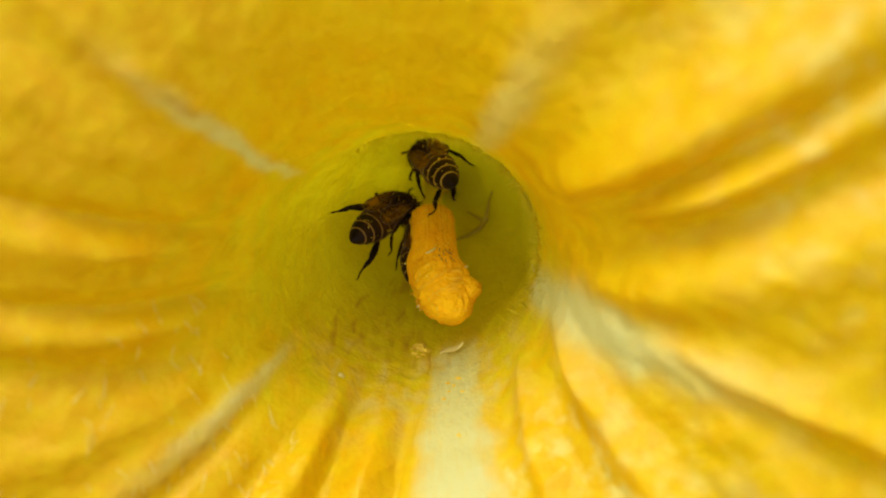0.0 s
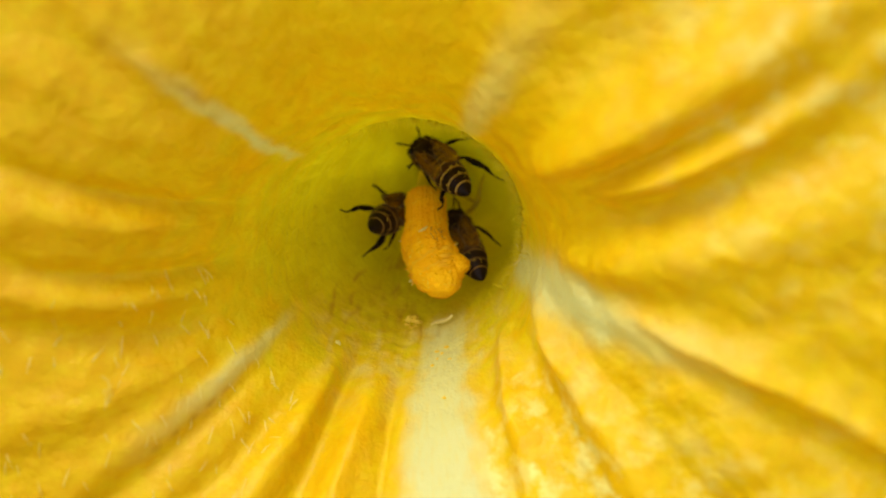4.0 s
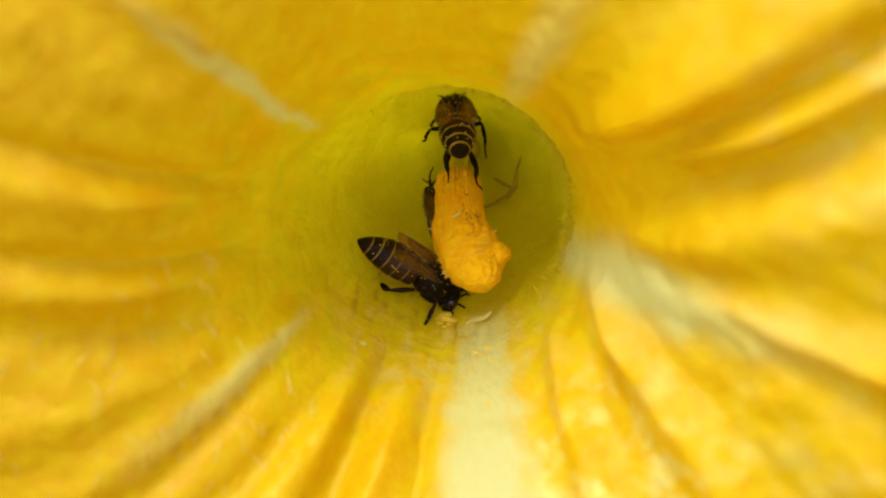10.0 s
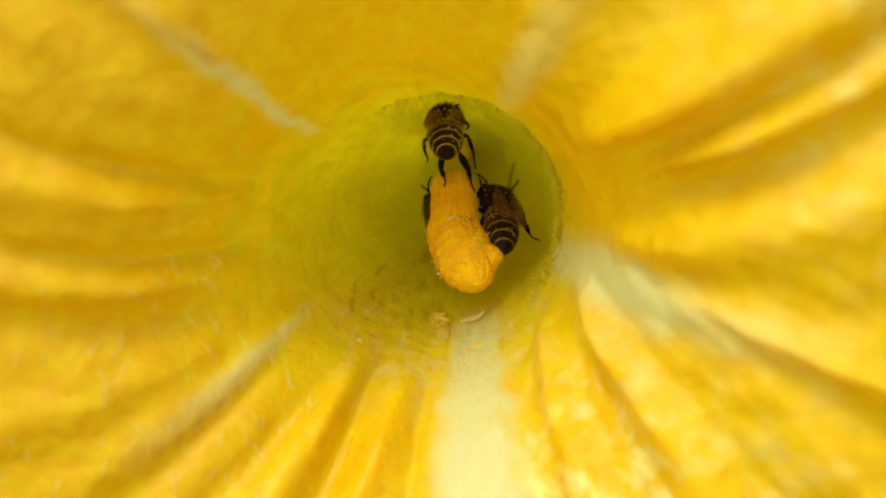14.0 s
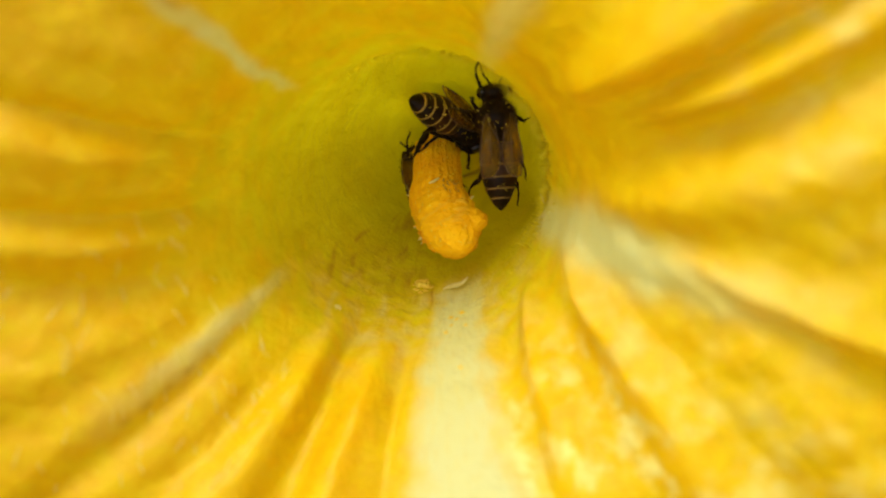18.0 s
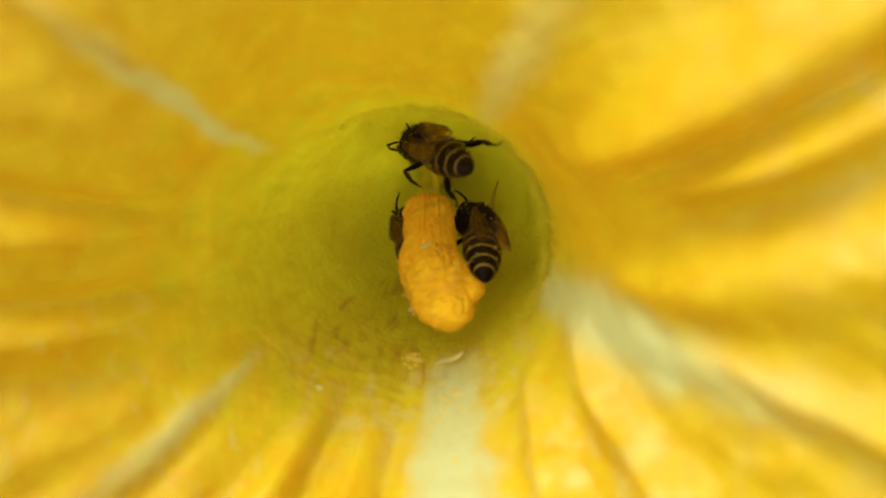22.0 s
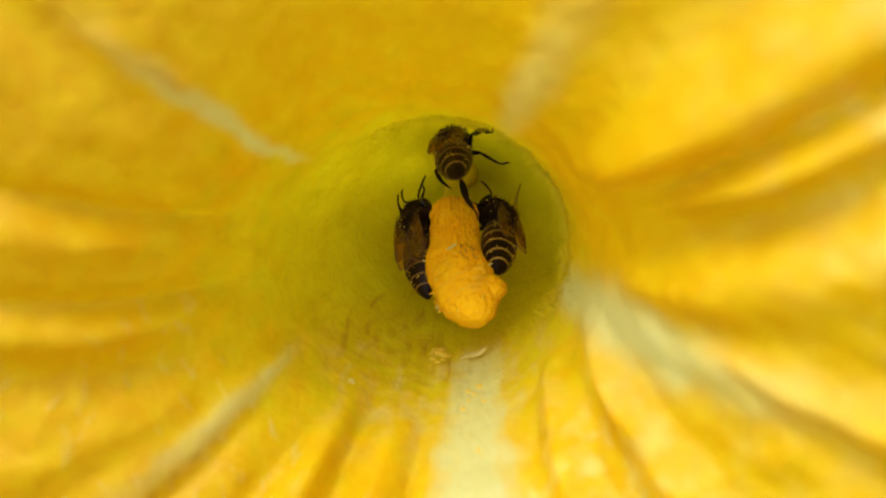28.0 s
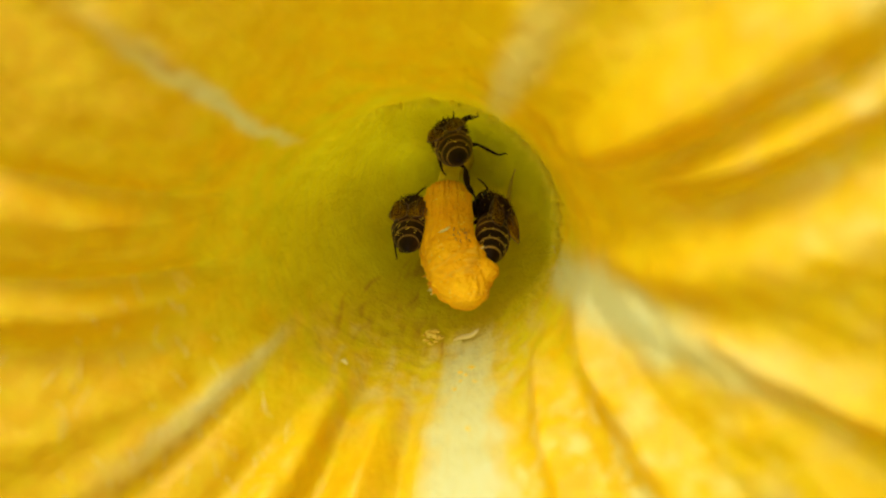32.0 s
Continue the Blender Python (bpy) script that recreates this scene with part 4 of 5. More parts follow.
def motions():
    def carry(thing, rows):
        walk(thing, [(t, FLOWER @ pose(x * MM, y * MM, z * MM, a, b, c)) for t, x, y, z, a, b, c in rows])

    def swing(thing, rows):
        """Turns a part about its own joint; a wide turn gets steps between."""
        at, out = thing.location.copy(), []
        rows = [(0.0, rows[0][1])] * (rows[0][0] > 0) + rows + [(32.0, rows[-1][1])] * (rows[-1][0] < 32)
        for (t0, q0), (t1, q1) in zip(rows, rows[1:]):
            steps = 3 if q0.rotation_difference(q1).angle > 1.1 else 1
            out += [(t0 + (t1 - t0) * k / steps, q0.slerp(q1, k / steps)) for k in range(steps)]
        walk(thing, [(t, Matrix.LocRotScale(at, q, None)) for t, q in out + [rows[-1]]])

    def step(leg, rows):
        """Seconds, the turn of the leg at the hip, the turn of the lower leg at the knee."""
        swing(leg[0], [(r[0], turn_of(r[1:4])) for r in rows])
        for piece in leg[1]:
            swing(piece, [(r[0], turn_of(r[4:7])) for r in rows])

    carry(bee_pale, [
        (0.0, -0.21, 4.79, -13.28, -79.1, 18.9, 32.1),
        (0.5, -1.05, 4.86, -13.31, -78.5, 21.6, 29.0),
        (1.0, -1.17, 4.90, -13.36, -89.4, 11.0, -15.3),
        (1.5, -0.97, 4.69, -13.31, -90.2, 6.8, -16.4),
        (2.0, -0.48, 4.36, -13.24, -85.6, 15.9, 13.6),
        (2.5, -0.49, 4.62, -13.24, -79.3, 18.8, 25.6),
        (3.0, 0.47, 3.61, -12.21, -66.6, 19.9, 36.5),
        (3.5, 1.46, 3.33, -11.18, -58.8, 20.7, 37.3),
        (4.0, 1.37, 3.43, -11.46, -61.4, 21.8, 37.5),
        (5.0, 0.80, 3.90, -12.80, -72.8, 23.9, 37.1),
        (5.5, 0.30, 4.11, -13.27, -78.2, 23.1, 35.8),
        (6.0, -0.11, 4.31, -13.30, -87.5, 15.5, 10.9),
        (6.5, 0.42, 4.02, -13.50, -80.6, 12.8, 12.6),
        (7.0, 1.40, 3.13, -12.65, -58.0, 10.8, 22.6),
        (7.5, 1.45, 3.56, -12.63, -64.0, 12.5, 23.3),
        (8.0, 1.88, 3.22, -9.47, -41.2, 14.9, 26.3),
        (8.5, 2.55, 3.71, -8.38, -32.3, 11.6, 27.8),
        (9.0, 2.36, 3.57, -11.58, -68.0, 3.6, 2.1),
        (9.5, 0.42, 4.01, -11.64, -68.5, 5.7, 2.8),
        (10.0, -0.36, 5.09, -12.73, -79.5, 8.2, 4.9),
        (10.5, -0.43, 5.01, -12.69, -78.0, 6.8, 2.2),
        (11.0, -0.57, 4.88, -12.66, -76.0, 5.5, -1.0),
        (11.5, -0.54, 5.03, -12.69, -79.4, 2.5, -2.8),
        (12.0, -0.27, 4.94, -12.72, -82.0, 2.1, 3.7),
        (13.0, -0.47, 4.90, -12.76, -81.1, 7.2, 3.5),
        (14.0, -1.10, 4.87, -13.72, -83.1, 5.2, 7.7),
        (14.5, -0.57, 4.08, -13.64, -82.9, 8.4, 6.7),
        (15.2, 0.58, 3.64, -12.52, -82.7, -6.1, -31.7),
        (15.9, 0.55, 3.56, -10.32, -78.8, -21.3, -41.4),
        (16.5, -0.63, 3.58, -9.17, -83.5, -26.8, -33.1),
        (17.0, 0.92, 2.77, -8.98, -84.9, -41.7, -60.1),
        (17.5, -0.57, 2.73, -9.24, -85.4, -41.0, -62.6),
        (18.0, 1.63, 2.36, -10.49, -78.9, -41.0, -68.3),
        (18.5, 1.33, 0.64, -10.34, -60.0, -39.9, -95.4),
        (19.0, 2.82, -0.36, -12.26, -54.2, -30.6, -108.6),
        (19.5, 3.40, -0.04, -12.28, -74.4, -25.1, -115.8),
        (20.0, 4.78, -2.87, -12.31, -91.5, 9.5, -42.1),
        (20.5, 4.73, -2.96, -11.40, -77.5, 30.0, -19.0),
        (21.0, 4.49, -3.49, -11.55, -84.2, 17.1, -26.0),
        (21.5, 4.63, -3.32, -11.51, -82.0, 19.3, -22.2),
        (22.0, 4.81, -3.32, -11.51, -84.9, 15.4, -27.2),
        (22.5, 5.22, -3.38, -11.58, -84.1, 14.9, -29.1),
        (23.0, 4.36, -3.12, -11.64, -83.0, 16.7, -28.9),
        (24.0, 4.52, -2.93, -11.81, -85.4, 11.9, -32.6),
        (25.0, 4.43, -3.37, -11.43, -90.2, 13.4, -36.4),
        (25.5, 4.35, -3.90, -11.47, -89.0, 12.7, -40.0),
        (26.0, 4.44, -3.81, -11.51, -88.1, 12.7, -43.0),
        (27.0, 4.74, -3.42, -11.60, -87.3, 14.4, -46.3),
        (27.5, 4.82, -3.07, -11.66, -87.2, 15.5, -47.3),
        (28.0, 4.39, -2.74, -11.71, -88.2, 16.0, -47.8),
        (28.5, 4.88, -3.02, -11.64, -87.1, 15.7, -47.4),
        (29.0, 4.49, -2.98, -11.57, -88.6, 14.2, -46.8),
        (30.0, 4.51, -3.25, -11.60, -89.7, 12.2, -45.2),
        (31.0, 4.54, -3.02, -11.71, -86.7, 12.2, -48.3),
        (32.0, 4.50, -3.63, -11.67, -89.1, 12.3, -45.5),
    ])
    carry(bee_roving, [
        (0.0, -4.87, -0.68, -11.39, -78.8, -18.5, -29.5),
        (0.5, -5.39, -1.23, -11.45, -77.4, -26.6, -55.5),
        (1.0, -4.92, -1.49, -11.54, -81.5, -22.9, -52.6),
        (1.5, -5.02, -2.01, -11.58, -85.4, -16.1, -49.0),
        (2.0, -3.82, -3.38, -11.62, -87.8, -8.2, -41.9),
        (2.5, -3.81, -1.98, -11.84, -85.3, -10.4, -43.2),
        (3.0, -4.24, -2.55, -12.07, -90.7, -11.1, -44.5),
        (3.5, -3.37, -2.81, -12.01, -90.1, -11.1, -41.3),
        (4.0, -3.60, -2.92, -12.00, -89.4, -13.0, -42.0),
        (5.0, -4.57, -2.74, -11.98, -87.0, -18.6, -45.5),
        (5.5, -4.78, -2.38, -11.75, -85.1, -20.0, -46.7),
        (6.0, -4.53, -0.61, -9.66, -68.3, -12.2, -18.2),
        (6.5, -4.76, 0.02, -9.75, -66.1, -8.6, -11.0),
        (7.0, -4.78, -1.23, -9.83, -59.0, -8.0, -2.9),
        (7.5, -4.80, 0.08, -8.75, -45.6, -12.9, -5.0),
        (8.0, -4.25, 0.41, -8.75, -45.4, -15.7, -15.1),
        (8.5, -3.85, -0.81, -8.47, -44.3, -9.7, -10.2),
        (8.8, -4.65, -2.36, -8.39, -75.8, -9.1, -42.7),
        (9.0, -4.58, -4.50, -8.17, -68.7, -26.7, -94.9),
        (9.5, -5.41, -4.03, -4.01, -71.1, -75.2, -63.0),
        (10.0, -3.57, -8.25, -5.23, -39.5, -66.9, -93.6),
        (10.2, -0.95, -9.65, -6.40, -52.2, -45.3, -71.6),
        (10.5, 3.32, -7.12, -7.52, -55.2, -9.6, -33.1),
        (11.0, 5.37, -3.21, -8.59, -72.8, 19.3, -23.2),
        (11.5, 4.91, -3.00, -9.64, -84.5, 16.2, -25.2),
        (12.0, 4.98, -2.83, -9.65, -82.3, 19.0, -22.1),
        (13.0, 4.85, -2.77, -9.76, -84.0, 14.6, -26.0),
        (14.0, 4.99, -3.11, -9.49, -87.2, 16.1, -32.2),
        (14.5, 6.22, -4.24, -9.43, -83.6, 15.9, -35.1),
        (16.5, 6.36, -2.28, -7.04, -44.4, 24.1, -26.1),
        (17.0, 6.69, -0.78, -5.86, -22.9, 14.0, -6.0),
        (17.5, 6.28, 2.00, -4.91, -17.7, 11.0, 5.5),
        (18.0, 6.42, 1.70, -6.05, -22.0, 12.4, 1.8),
        (18.5, 3.75, 3.34, -7.30, -43.8, 18.0, 14.4),
        (19.0, 1.80, 5.33, -9.37, -47.7, 36.5, 55.0),
        (19.5, 1.90, 4.77, -10.48, -61.8, 33.3, 40.1),
        (20.0, 1.49, 4.05, -10.50, -64.3, 31.1, 27.5),
        (20.5, 1.05, 4.25, -10.36, -56.9, 32.1, 37.2),
        (21.0, 1.00, 4.17, -11.32, -61.0, 27.7, 37.3),
        (21.5, 1.91, 4.54, -11.41, -60.9, 25.6, 44.2),
        (22.0, 0.16, 4.61, -12.53, -66.8, 23.8, 48.6),
        (22.5, -0.37, 3.88, -13.46, -78.8, 20.4, 40.1),
        (23.0, -0.82, 3.97, -13.34, -79.0, 21.5, 39.1),
        (24.0, -0.38, 3.92, -13.35, -65.6, 25.0, 48.1),
        (25.0, -0.27, 4.15, -13.27, -87.3, 28.0, 34.6),
        (25.5, -0.12, 3.87, -13.32, -89.5, 22.7, 29.7),
        (26.0, -0.12, 3.93, -13.36, -89.6, 19.3, 27.5),
        (27.0, -0.22, 4.17, -13.44, -89.2, 12.7, 25.0),
        (27.5, -0.30, 4.32, -13.48, -88.8, 9.3, 24.3),
        (28.0, -0.41, 4.74, -13.52, -87.9, 6.9, 25.2),
        (28.5, 0.11, 4.68, -13.51, -87.9, 5.1, 21.2),
        (29.0, 0.00, 4.35, -13.49, -86.8, 8.8, 28.3),
        (29.5, -0.21, 4.39, -13.48, -85.9, 7.8, 26.6),
        (30.0, -0.11, 4.24, -13.44, -81.9, 12.3, 40.7),
        (30.5, 0.64, 3.90, -13.51, -84.6, 11.5, 31.8),
        (31.0, 0.32, 4.67, -13.56, -85.7, 13.6, 30.1),
        (31.5, 0.04, 4.26, -13.45, -88.1, 12.9, 28.7),
        (32.0, 0.08, 4.20, -13.33, -90.3, 11.8, 26.9),
    ])
    carry(bee_hidden, [
        (0.0, -1.25, -3.51, -11.27, -76.7, 2.6, -11.2),
        (0.5, -1.75, -4.72, -11.30, -81.7, -5.1, -19.1),
        (1.0, -0.72, -4.67, -11.34, -85.1, 1.9, -11.2),
        (2.0, -0.84, -6.43, -11.07, -73.8, 1.9, -5.4),
        (3.0, 3.51, -4.27, -10.50, -69.8, 12.9, 20.3),
        (3.5, 4.38, -4.66, -10.32, -66.7, 13.8, 22.8),
        (4.0, 4.38, -4.99, -9.74, -66.6, 14.6, 24.8),
        (5.0, 4.33, -5.49, -8.12, -67.0, 16.4, 30.6),
        (5.5, 4.19, -5.83, -7.68, -67.2, 16.4, 31.5),
        (6.0, 2.31, -6.38, -11.53, -65.5, 5.3, 10.6),
        (7.0, -0.45, -7.65, -11.86, -67.4, 10.6, 7.3),
        (8.0, -1.61, -6.69, -11.59, -78.5, 10.0, 0.1),
        (8.5, -1.05, -4.97, -11.95, -77.0, 9.4, 2.4),
        (9.0, -1.68, -5.42, -12.28, -71.4, 6.6, 16.9),
        (9.5, -1.96, -4.95, -12.21, -72.3, 8.3, 18.0),
        (10.0, -1.53, -4.09, -12.12, -74.4, 9.4, 17.3),
        (11.0, -1.48, -4.12, -12.00, -73.5, 10.0, 19.6),
        (12.0, -1.19, -3.98, -12.17, -68.5, 9.9, 19.1),
        (13.0, -1.24, -4.32, -12.33, -66.4, 9.5, 19.5),
        (14.0, -1.11, -4.71, -12.14, -70.0, 8.5, 20.4),
        (16.5, -0.92, -4.79, -12.24, -70.4, 7.9, 17.1),
        (17.0, -1.11, -4.14, -12.27, -70.2, 8.0, 17.0),
        (17.5, -1.42, -3.50, -12.29, -70.3, 8.2, 16.9),
        (18.0, -1.64, -3.97, -12.30, -70.7, 9.0, 18.5),
        (18.5, -1.74, -4.44, -12.33, -71.4, 9.8, 20.1),
        (19.0, -1.41, -3.81, -12.35, -72.3, 9.3, 18.3),
        (20.0, -1.72, -4.55, -12.38, -70.8, 8.5, 16.9),
        (21.0, -1.74, -4.12, -11.95, -75.1, 10.1, 19.0),
        (21.5, -1.05, -4.15, -11.89, -76.2, 9.4, 19.9),
        (22.0, -1.63, -3.63, -11.83, -81.6, 10.6, 20.4),
        (23.0, -1.85, -3.91, -12.12, -76.8, 7.7, 18.4),
        (24.0, -1.77, -4.30, -12.23, -73.6, 8.2, 17.9),
        (25.0, -1.95, -3.85, -12.22, -74.0, 8.0, 23.6),
        (25.5, -1.88, -3.38, -11.27, -72.9, 6.8, 27.4),
        (26.0, -2.16, -3.24, -10.33, -68.9, 3.2, 32.0),
        (27.0, -3.50, -2.99, -9.45, -56.0, -7.9, 38.7),
        (27.5, -3.86, -2.83, -9.40, -52.4, -11.5, 38.6),
        (28.0, -3.53, -3.85, -10.50, -59.2, -7.2, 34.0),
        (28.5, -3.13, -3.95, -10.30, -66.5, -5.4, 31.3),
        (29.0, -3.42, -3.60, -10.13, -78.5, -2.6, 20.7),
        (29.5, -3.68, -3.58, -11.33, -91.7, 4.0, 12.4),
        (30.0, -3.58, -2.90, -11.49, -95.3, 0.8, -0.3),
        (30.5, -2.96, -3.66, -10.35, -92.8, -1.5, -0.9),
        (31.0, -3.53, -3.25, -10.21, -85.5, 1.2, 17.3),
        (31.5, -3.68, -3.55, -10.42, -88.7, 1.4, 8.4),
        (32.0, -3.59, -3.31, -10.63, -90.9, 5.6, 8.8),
    ])
    # legs: three of one side from the front, then three of the other
    step(legs_pale[2], [
        (0.0, 0.47, -0.74, 0.32, -1.23, -0.06, -0.61),
        (1.0, 0.22, -0.41, 0.52, -0.55, -0.04, -0.39),
        (2.0, 0.58, -0.73, 0.60, -1.13, -0.08, -0.83),
        (3.0, 0.33, -0.57, 0.42, -1.42, 0.04, -0.68),
        (6.0, 0.38, -0.28, 0.35, -0.42, 0.06, -0.70),
        (7.0, -0.42, 0.18, 0.28, 0.07, 0.12, -0.92),
        (8.0, -0.88, 0.76, 0.68, 1.36, 0.10, -1.41),
        (9.0, -0.29, 0.10, 0.08, 0.07, -0.01, -0.42),
        (10.0, 0.29, -0.23, 0.31, -0.34, -0.04, -0.43),
        (11.0, 0.48, -0.64, 0.40, -0.76, -0.22, -0.26),
        (12.0, 0.58, -0.67, 0.23, -0.73, -0.23, -0.14),
        (13.0, 0.41, -0.49, 0.20, -0.54, -0.13, -0.19),
        (14.0, 0.45, -0.48, 0.32, -0.51, -0.09, -0.33),
        (17.0, -0.44, 0.22, 0.75, 0.11, 0.03, 0.00),
        (18.0, -0.26, 0.32, 1.00, 0.01, 0.13, -0.36),
        (19.0, -0.33, -0.04, 1.33, 0.82, -0.49, 1.58),
        (20.5, 0.90, 0.00, -0.30, 1.50, 0.00, 0.00),
        (32.0, 0.90, 0.00, -0.30, 1.50, 0.00, 0.00),
    ])
    step(legs_pale[1], [
        (0.0, 0.22, 0.33, 0.58, -0.07, 0.10, -0.09),
        (2.0, 0.22, 0.22, 0.77, -0.15, 0.10, -0.03),
        (3.0, -0.11, 0.97, 0.42, -0.01, -0.09, 0.13),
        (6.0, 0.28, -0.17, 0.86, -0.32, 0.25, -0.24),
        (7.0, -0.46, 0.01, -0.00, -0.32, -0.09, 0.35),
        (8.0, 0.16, -0.08, -0.71, 0.54, -0.42, 0.11),
        (9.0, 0.31, -0.10, -0.28, 0.47, -0.11, 0.02),
        (10.0, -0.45, -0.44, -0.00, -0.37, 0.01, 0.21),
        (14.0, -0.14, -0.57, 0.16, -0.16, -0.01, 0.18),
        (20.5, 0.00, 0.00, -0.30, 0.50, 0.00, 0.00),
        (32.0, 0.00, 0.00, -0.30, 0.50, 0.00, 0.00),
    ])
    step(legs_pale[5], [
        (0.0, 0.46, 0.62, -0.45, -0.72, 0.15, 0.11),
        (1.0, 0.40, 0.20, 0.32, -0.14, 0.10, -0.45),
        (2.0, 0.51, -0.04, 0.77, -0.03, -0.19, 0.14),
        (3.0, 0.28, -0.09, 0.76, 0.29, -0.04, -0.39),
        (6.0, 0.25, 0.00, 0.48, 0.13, -0.05, 0.06),
        (9.0, 0.35, 0.73, -0.05, -0.73, 0.27, -0.10),
        (10.0, 0.55, 0.71, -0.06, -0.58, 0.21, 0.27),
        (11.0, 0.40, 0.52, 0.03, -0.53, 0.15, 0.24),
        (12.0, 0.40, 0.31, -0.28, -0.24, -0.01, 0.64),
        (13.0, 0.48, 0.36, -0.29, -0.42, 0.01, 0.57),
        (14.0, 0.47, 0.24, -0.27, -0.20, -0.04, 0.59),
        (17.0, 0.45, -0.37, -0.57, 0.45, -0.38, 1.07),
        (18.0, 0.49, -0.43, -0.65, 0.55, -0.42, 0.99),
        (19.0, 0.55, -0.78, -1.00, 1.25, -0.68, 0.46),
        (20.5, 0.90, 0.00, -0.30, 1.50, 0.00, 0.00),
        (32.0, 0.90, 0.00, -0.30, 1.50, 0.00, 0.00),
    ])
    step(legs_roving[2], [
        (0.0, -0.59, 0.53, -0.12, 0.64, 0.03, -0.10),
        (1.0, -0.29, 0.35, 0.02, 0.41, 0.04, -0.12),
        (2.0, 0.06, -0.36, -0.44, -0.53, -0.11, -0.13),
        (3.0, -0.38, 0.28, -0.24, 0.25, 0.00, -0.24),
        (6.0, 0.30, -0.52, 0.16, -0.52, -0.20, -0.11),
        (9.0, 0.27, -0.19, -0.25, 0.01, -0.09, 0.16),
        (18.0, 0.20, 0.63, 0.49, 0.60, 0.46, 0.09),
        (20.0, -0.10, -0.02, -0.14, -0.29, 0.06, -0.09),
        (21.0, 0.07, -0.09, 0.10, -0.32, 0.08, -0.53),
        (22.0, 0.28, -0.34, 0.25, -0.71, 0.02, -0.54),
        (23.0, 0.46, -0.54, 0.55, -0.79, -0.05, -0.71),
        (24.0, 0.49, -0.73, 0.42, -1.28, -0.17, -0.46),
        (25.0, 0.64, -0.98, 0.51, -1.25, -0.26, -0.59),
        (28.0, 0.54, -0.40, 0.51, -0.33, -0.04, -0.54),
        (29.0, 0.60, -0.44, 0.59, -0.58, 0.01, -0.75),
        (30.0, 0.46, -0.34, 0.35, -0.51, -0.00, -0.46),
        (31.0, 0.61, -0.55, 0.53, -0.71, -0.04, -0.70),
        (32.0, 0.67, -0.61, 0.62, -0.74, -0.07, -0.74),
    ])
    step(legs_roving[1], [
        (0.0, -0.05, -0.15, -0.71, -0.10, 0.57, -0.74),
        (1.0, -0.20, -0.15, -0.92, -0.11, 0.43, -0.52),
        (2.0, -0.21, 0.08, -1.21, -0.01, 0.29, -0.44),
        (3.0, -0.09, 0.34, -1.09, 0.04, 0.33, -0.46),
        (6.0, 0.09, -0.37, 0.32, -0.18, 0.40, -0.34),
        (7.0, 0.05, -0.29, 0.37, -0.37, 0.77, -0.70),
        (8.0, 0.22, -0.37, 0.79, -0.39, 0.81, -0.76),
        (9.0, 0.26, -0.90, 0.55, -0.36, 0.80, -0.75),
        (19.0, 0.33, 0.17, -1.20, 0.67, -0.60, 0.03),
        (20.0, -0.05, 0.78, -0.14, -0.01, -0.38, 0.32),
        (21.0, -0.35, 0.39, -0.12, -0.16, -0.34, 0.43),
        (22.0, -0.31, 0.13, 0.05, -0.19, -0.18, 0.37),
        (23.0, -0.12, 0.13, 0.40, -0.15, -0.15, 0.32),
        (24.0, -0.21, 0.21, 0.34, -0.23, -0.04, 0.24),
        (25.0, 0.00, 0.30, 0.49, -0.11, -0.03, 0.13),
        (28.0, 0.04, -0.24, 0.77, -0.24, 0.06, 0.06),
        (29.0, 0.06, -0.01, 0.77, -0.18, 0.08, -0.00),
        (30.0, 0.10, 0.21, 0.77, -0.16, 0.17, -0.13),
        (31.0, 0.24, 0.20, 0.88, -0.14, 0.23, -0.24),
        (32.0, 0.30, 0.33, 1.00, -0.09, 0.20, -0.21),
    ])
    step(legs_roving[5], [
        (0.0, 0.34, 0.41, -0.35, -0.45, 0.11, 0.67),
        (1.0, 0.38, 0.34, -0.22, -0.60, -0.01, 0.84),
        (2.0, 0.47, 0.47, -0.57, -0.62, 0.08, 0.47),
        (3.0, 0.37, 0.27, -0.29, -0.30, 0.02, 0.42),
        (7.0, 0.15, 0.41, -0.36, -0.54, 0.15, 0.50),
        (8.0, 0.12, 0.19, -0.24, -0.21, 0.04, 0.52),
        (9.0, 0.84, 0.41, 2.30, 0.19, 0.08, 0.19),
        (10.0, 0.46, 0.38, -0.01, 0.45, 0.05, -0.41),
        (11.0, 0.00, 0.23, 0.18, -0.13, 0.05, -0.09),
        (12.0, -0.57, -0.06, 1.21, 0.24, 0.25, -1.03),
        (13.0, -0.77, -0.12, 1.80, 0.45, 0.32, -1.38),
        (14.0, -1.05, -0.49, 1.77, 0.56, 0.31, -1.47),
        (17.0, 0.01, -0.30, -0.09, 0.18, -0.14, 0.27),
        (18.0, 0.21, -0.36, -0.29, 0.32, -0.27, 0.14),
        (19.0, 0.14, 0.25, -0.26, -0.18, 0.13, -0.30),
        (21.0, -0.00, 0.17, 0.07, -0.38, 0.01, 0.18),
        (22.0, 0.04, 0.19, 0.16, -0.38, 0.02, 0.13),
        (23.0, -0.17, -0.21, 0.57, 0.28, -0.03, 0.08),
        (24.0, 0.05, 0.14, 0.25, -0.28, 0.00, 0.23),
        (25.0, 0.02, 0.10, 0.31, -0.22, 0.00, 0.12),
        (28.0, -0.91, -0.48, 0.80, 0.54, 0.10, -0.49),
        (29.0, -1.14, -0.83, 0.74, 0.80, 0.02, -0.66),
        (30.0, -0.40, -0.46, 0.43, 0.38, -0.11, -0.00),
        (31.0, -1.06, -0.65, 0.52, 0.70, 0.07, -0.49),
        (32.0, -1.22, -0.80, 0.57, 0.76, -0.02, -0.62),
    ])
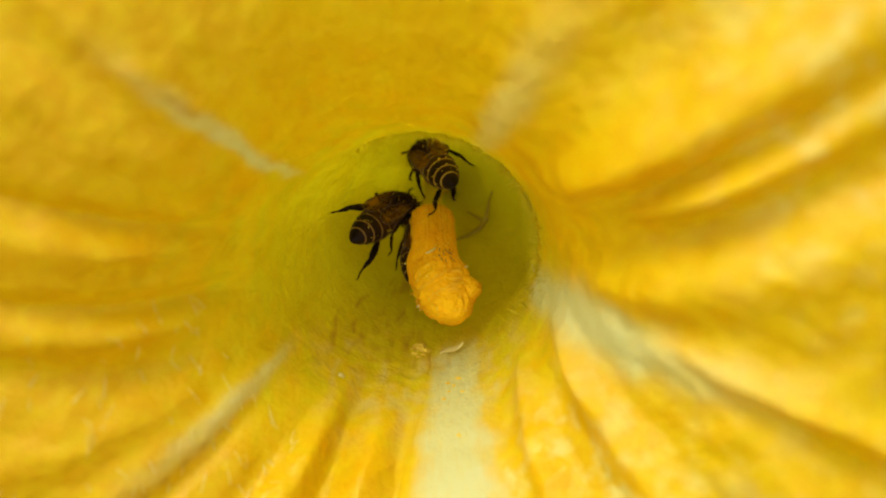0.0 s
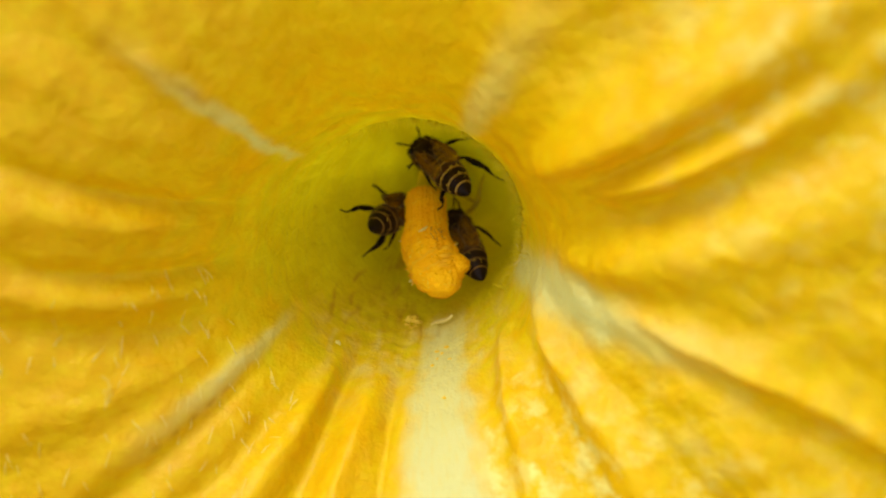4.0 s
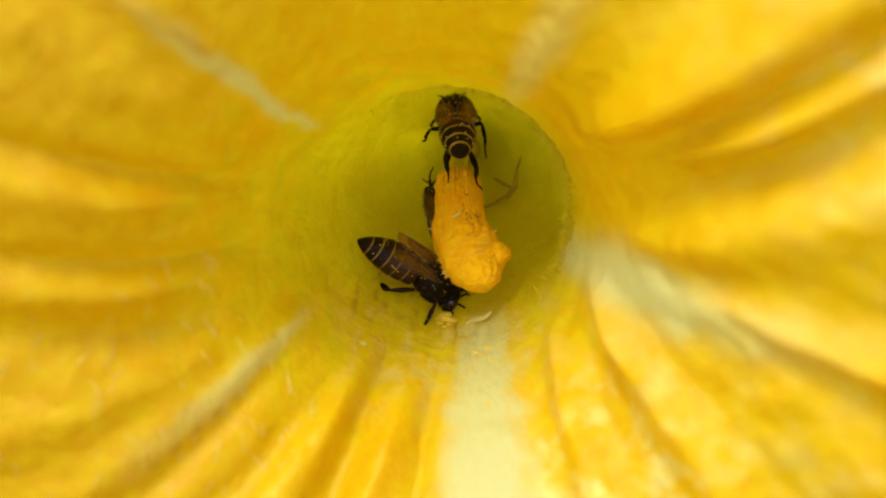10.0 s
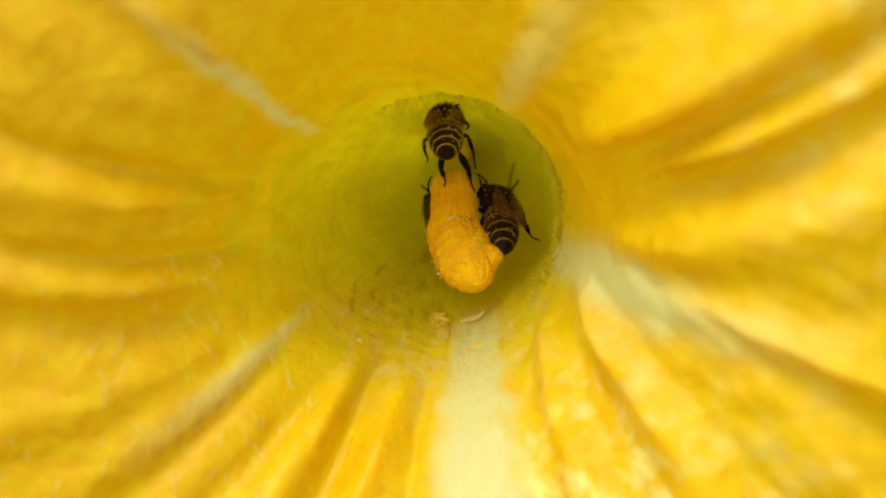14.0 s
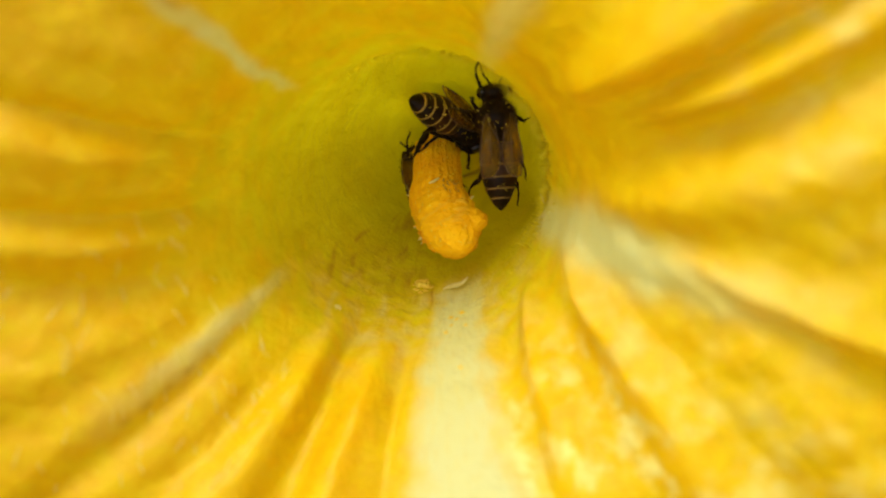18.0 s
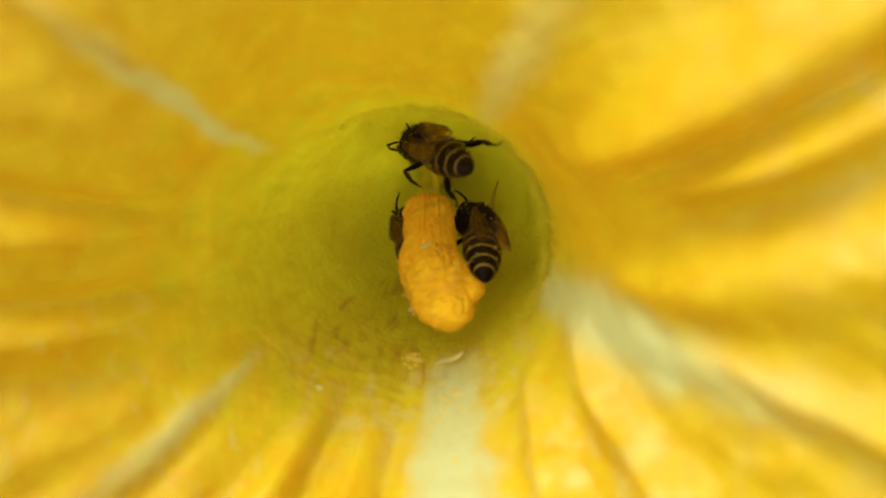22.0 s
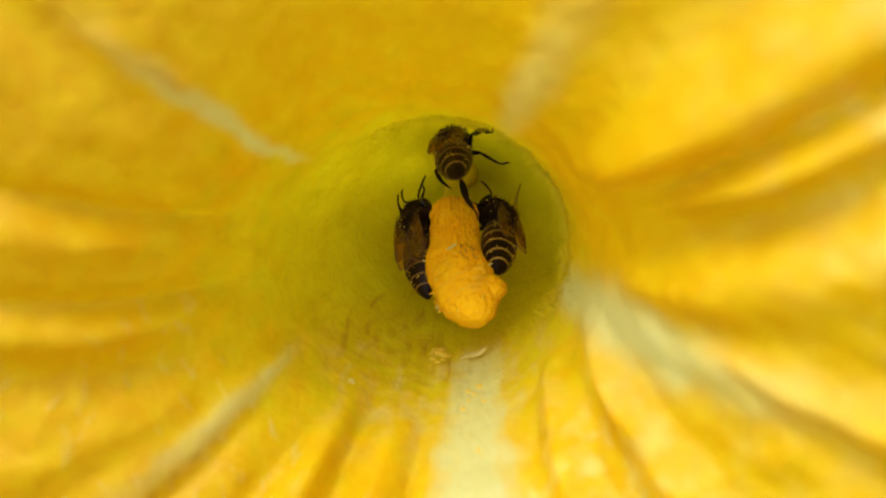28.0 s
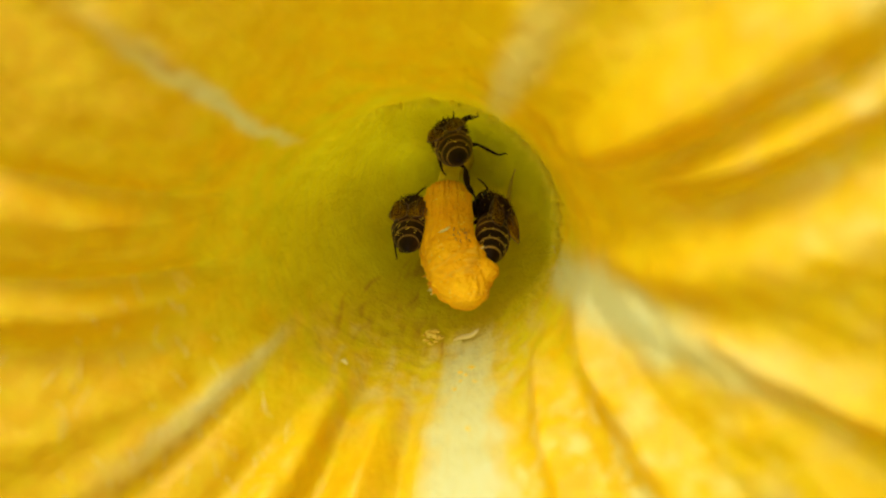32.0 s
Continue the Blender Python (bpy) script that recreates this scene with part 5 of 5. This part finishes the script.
    step(legs_pale[4], [
        (1.0, -0.01, -0.05, -0.04, 0.05, 0.07, -0.13),
        (6.0, 0.34, -0.50, 0.56, 0.50, -0.29, 0.24),
        (10.0, 0.19, 0.26, -0.05, 0.21, 0.14, -0.11),
        (11.0, 0.28, 0.66, -0.20, 0.01, -0.33, 0.23),
        (12.0, -0.17, 0.04, -0.28, -0.24, -0.16, -0.11),
        (13.0, -0.09, -0.59, -0.08, -0.01, 0.01, -0.10),
        (14.0, 0.55, 0.26, -0.61, 0.05, -0.10, 0.19),
        (17.0, 0.68, -0.77, -1.29, 0.32, 0.23, -0.20),
        (18.0, 0.99, -0.46, -1.38, 0.25, -0.04, 0.01),
        (19.0, 0.38, -0.84, -0.93, 0.06, -0.30, 0.25),
        (20.5, 0.00, 0.00, 0.30, 0.40, 0.00, 0.00),
        (32.0, 0.00, 0.00, 0.30, 0.40, 0.00, 0.00),
    ])
    step(legs_roving[4], [
        (6.0, 0.69, -0.18, -1.11, 0.46, 0.54, -0.34),
        (11.0, -0.06, -0.39, 0.91, 0.18, -0.17, 0.36),
        (12.0, -0.14, -0.30, 1.09, 0.02, -0.59, 0.70),
        (13.0, -0.15, -0.47, 1.10, -0.05, -0.71, 0.67),
        (14.0, -0.22, -0.62, 1.10, -0.14, -0.77, 0.70),
        (17.0, 0.65, -1.30, 0.16, 0.83, 1.01, -0.29),
        (18.0, 0.88, -0.32, -0.97, -0.21, -0.83, 0.67),
        (21.0, 0.39, -0.23, 0.66, 0.56, 0.19, 0.18),
        (22.0, 0.49, -0.23, 0.88, 0.74, 0.28, 0.24),
        (23.0, 0.27, -0.69, 1.01, 0.53, -0.18, 0.19),
        (24.0, 0.19, -0.33, 1.08, 0.44, -0.34, 0.55),
        (25.0, 0.31, -0.68, 1.04, 0.47, -0.41, 0.42),
        (28.0, 0.23, -0.70, 1.45, 0.54, -0.40, 0.65),
        (29.0, 0.35, -0.79, 1.29, 0.63, -0.28, 0.37),
        (30.0, 0.34, -0.70, 1.14, 0.62, -0.17, 0.30),
        (31.0, 0.17, -0.73, 1.39, 0.51, -0.40, 0.56),
        (32.0, 0.35, -0.70, 1.27, 0.57, -0.42, 0.62),
    ])
    step(legs_roving[0], [
        (7.0, 0.26, -0.16, 0.31, 0.27, -0.03, -0.07),
        (8.0, 0.20, -0.10, 0.76, 0.24, 0.13, 0.24),
        (10.0, -0.02, 0.55, -0.57, 0.31, 0.68, 0.38),
    ])
    step(legs_roving[3], [
        (9.0, 0.16, -0.84, 0.30, -0.22, -0.21, 0.07),
        (17.0, -0.25, 0.92, -0.08, 0.43, 0.04, -0.36),
        (18.0, -0.19, 0.54, -0.91, 0.33, -0.09, -0.37),
    ])
    step(legs_hidden[0], [
        (30.0, 0.80, 0.85, -0.44, 0.69, 0.56, 0.44),
        (31.0, 0.57, 1.00, -0.74, 0.67, 0.59, 0.38),
    ])
    step(legs_hidden[3], [
        (30.0, 0.33, -0.92, 0.33, -0.05, -0.41, -0.08),
        (31.0, 0.29, -0.87, 0.31, -0.15, -0.33, 0.07),
        (32.0, 0.28, -0.87, 0.20, -0.08, -0.46, -0.02),
    ])
    step(legs_hidden[1], [(0.0, 0.0, 0.1, 0.6, 0.4, 0.0, 0.1), (32.0, 0.0, 0.1, 0.7, 0.4, 0.0, 0.0)])
    step(legs_hidden[2], [(0.0, 1.1, 0.0, 0.3, 1.5, 0.0, 0.1), (32.0, 1.2, 0.0, 0.2, 1.6, 0.0, 0.1)])
    step(legs_hidden[5], [(0.0, 1.1, 0.0, -0.2, 1.5, 0.0, 0.0), (32.0, 1.2, 0.0, -0.2, 1.6, 0.0, 0.0)])
    # the other legs feel about a little
    for legs, which in ((legs_pale, (0, 3)), (legs_roving, ()), (legs_hidden, (4,))):
        for k in which:
            step(legs[k], [(t * 1.0, 0.1 * math.sin(2.1 * t + k), 0.12 * math.sin(1.7 * t + 2 * k), 0.15 * math.sin(1.3 * t + k), 0.1 * math.sin(t + k), 0.0, 0.1 * math.sin(1.9 * t)) for t in range(33)])


motions()
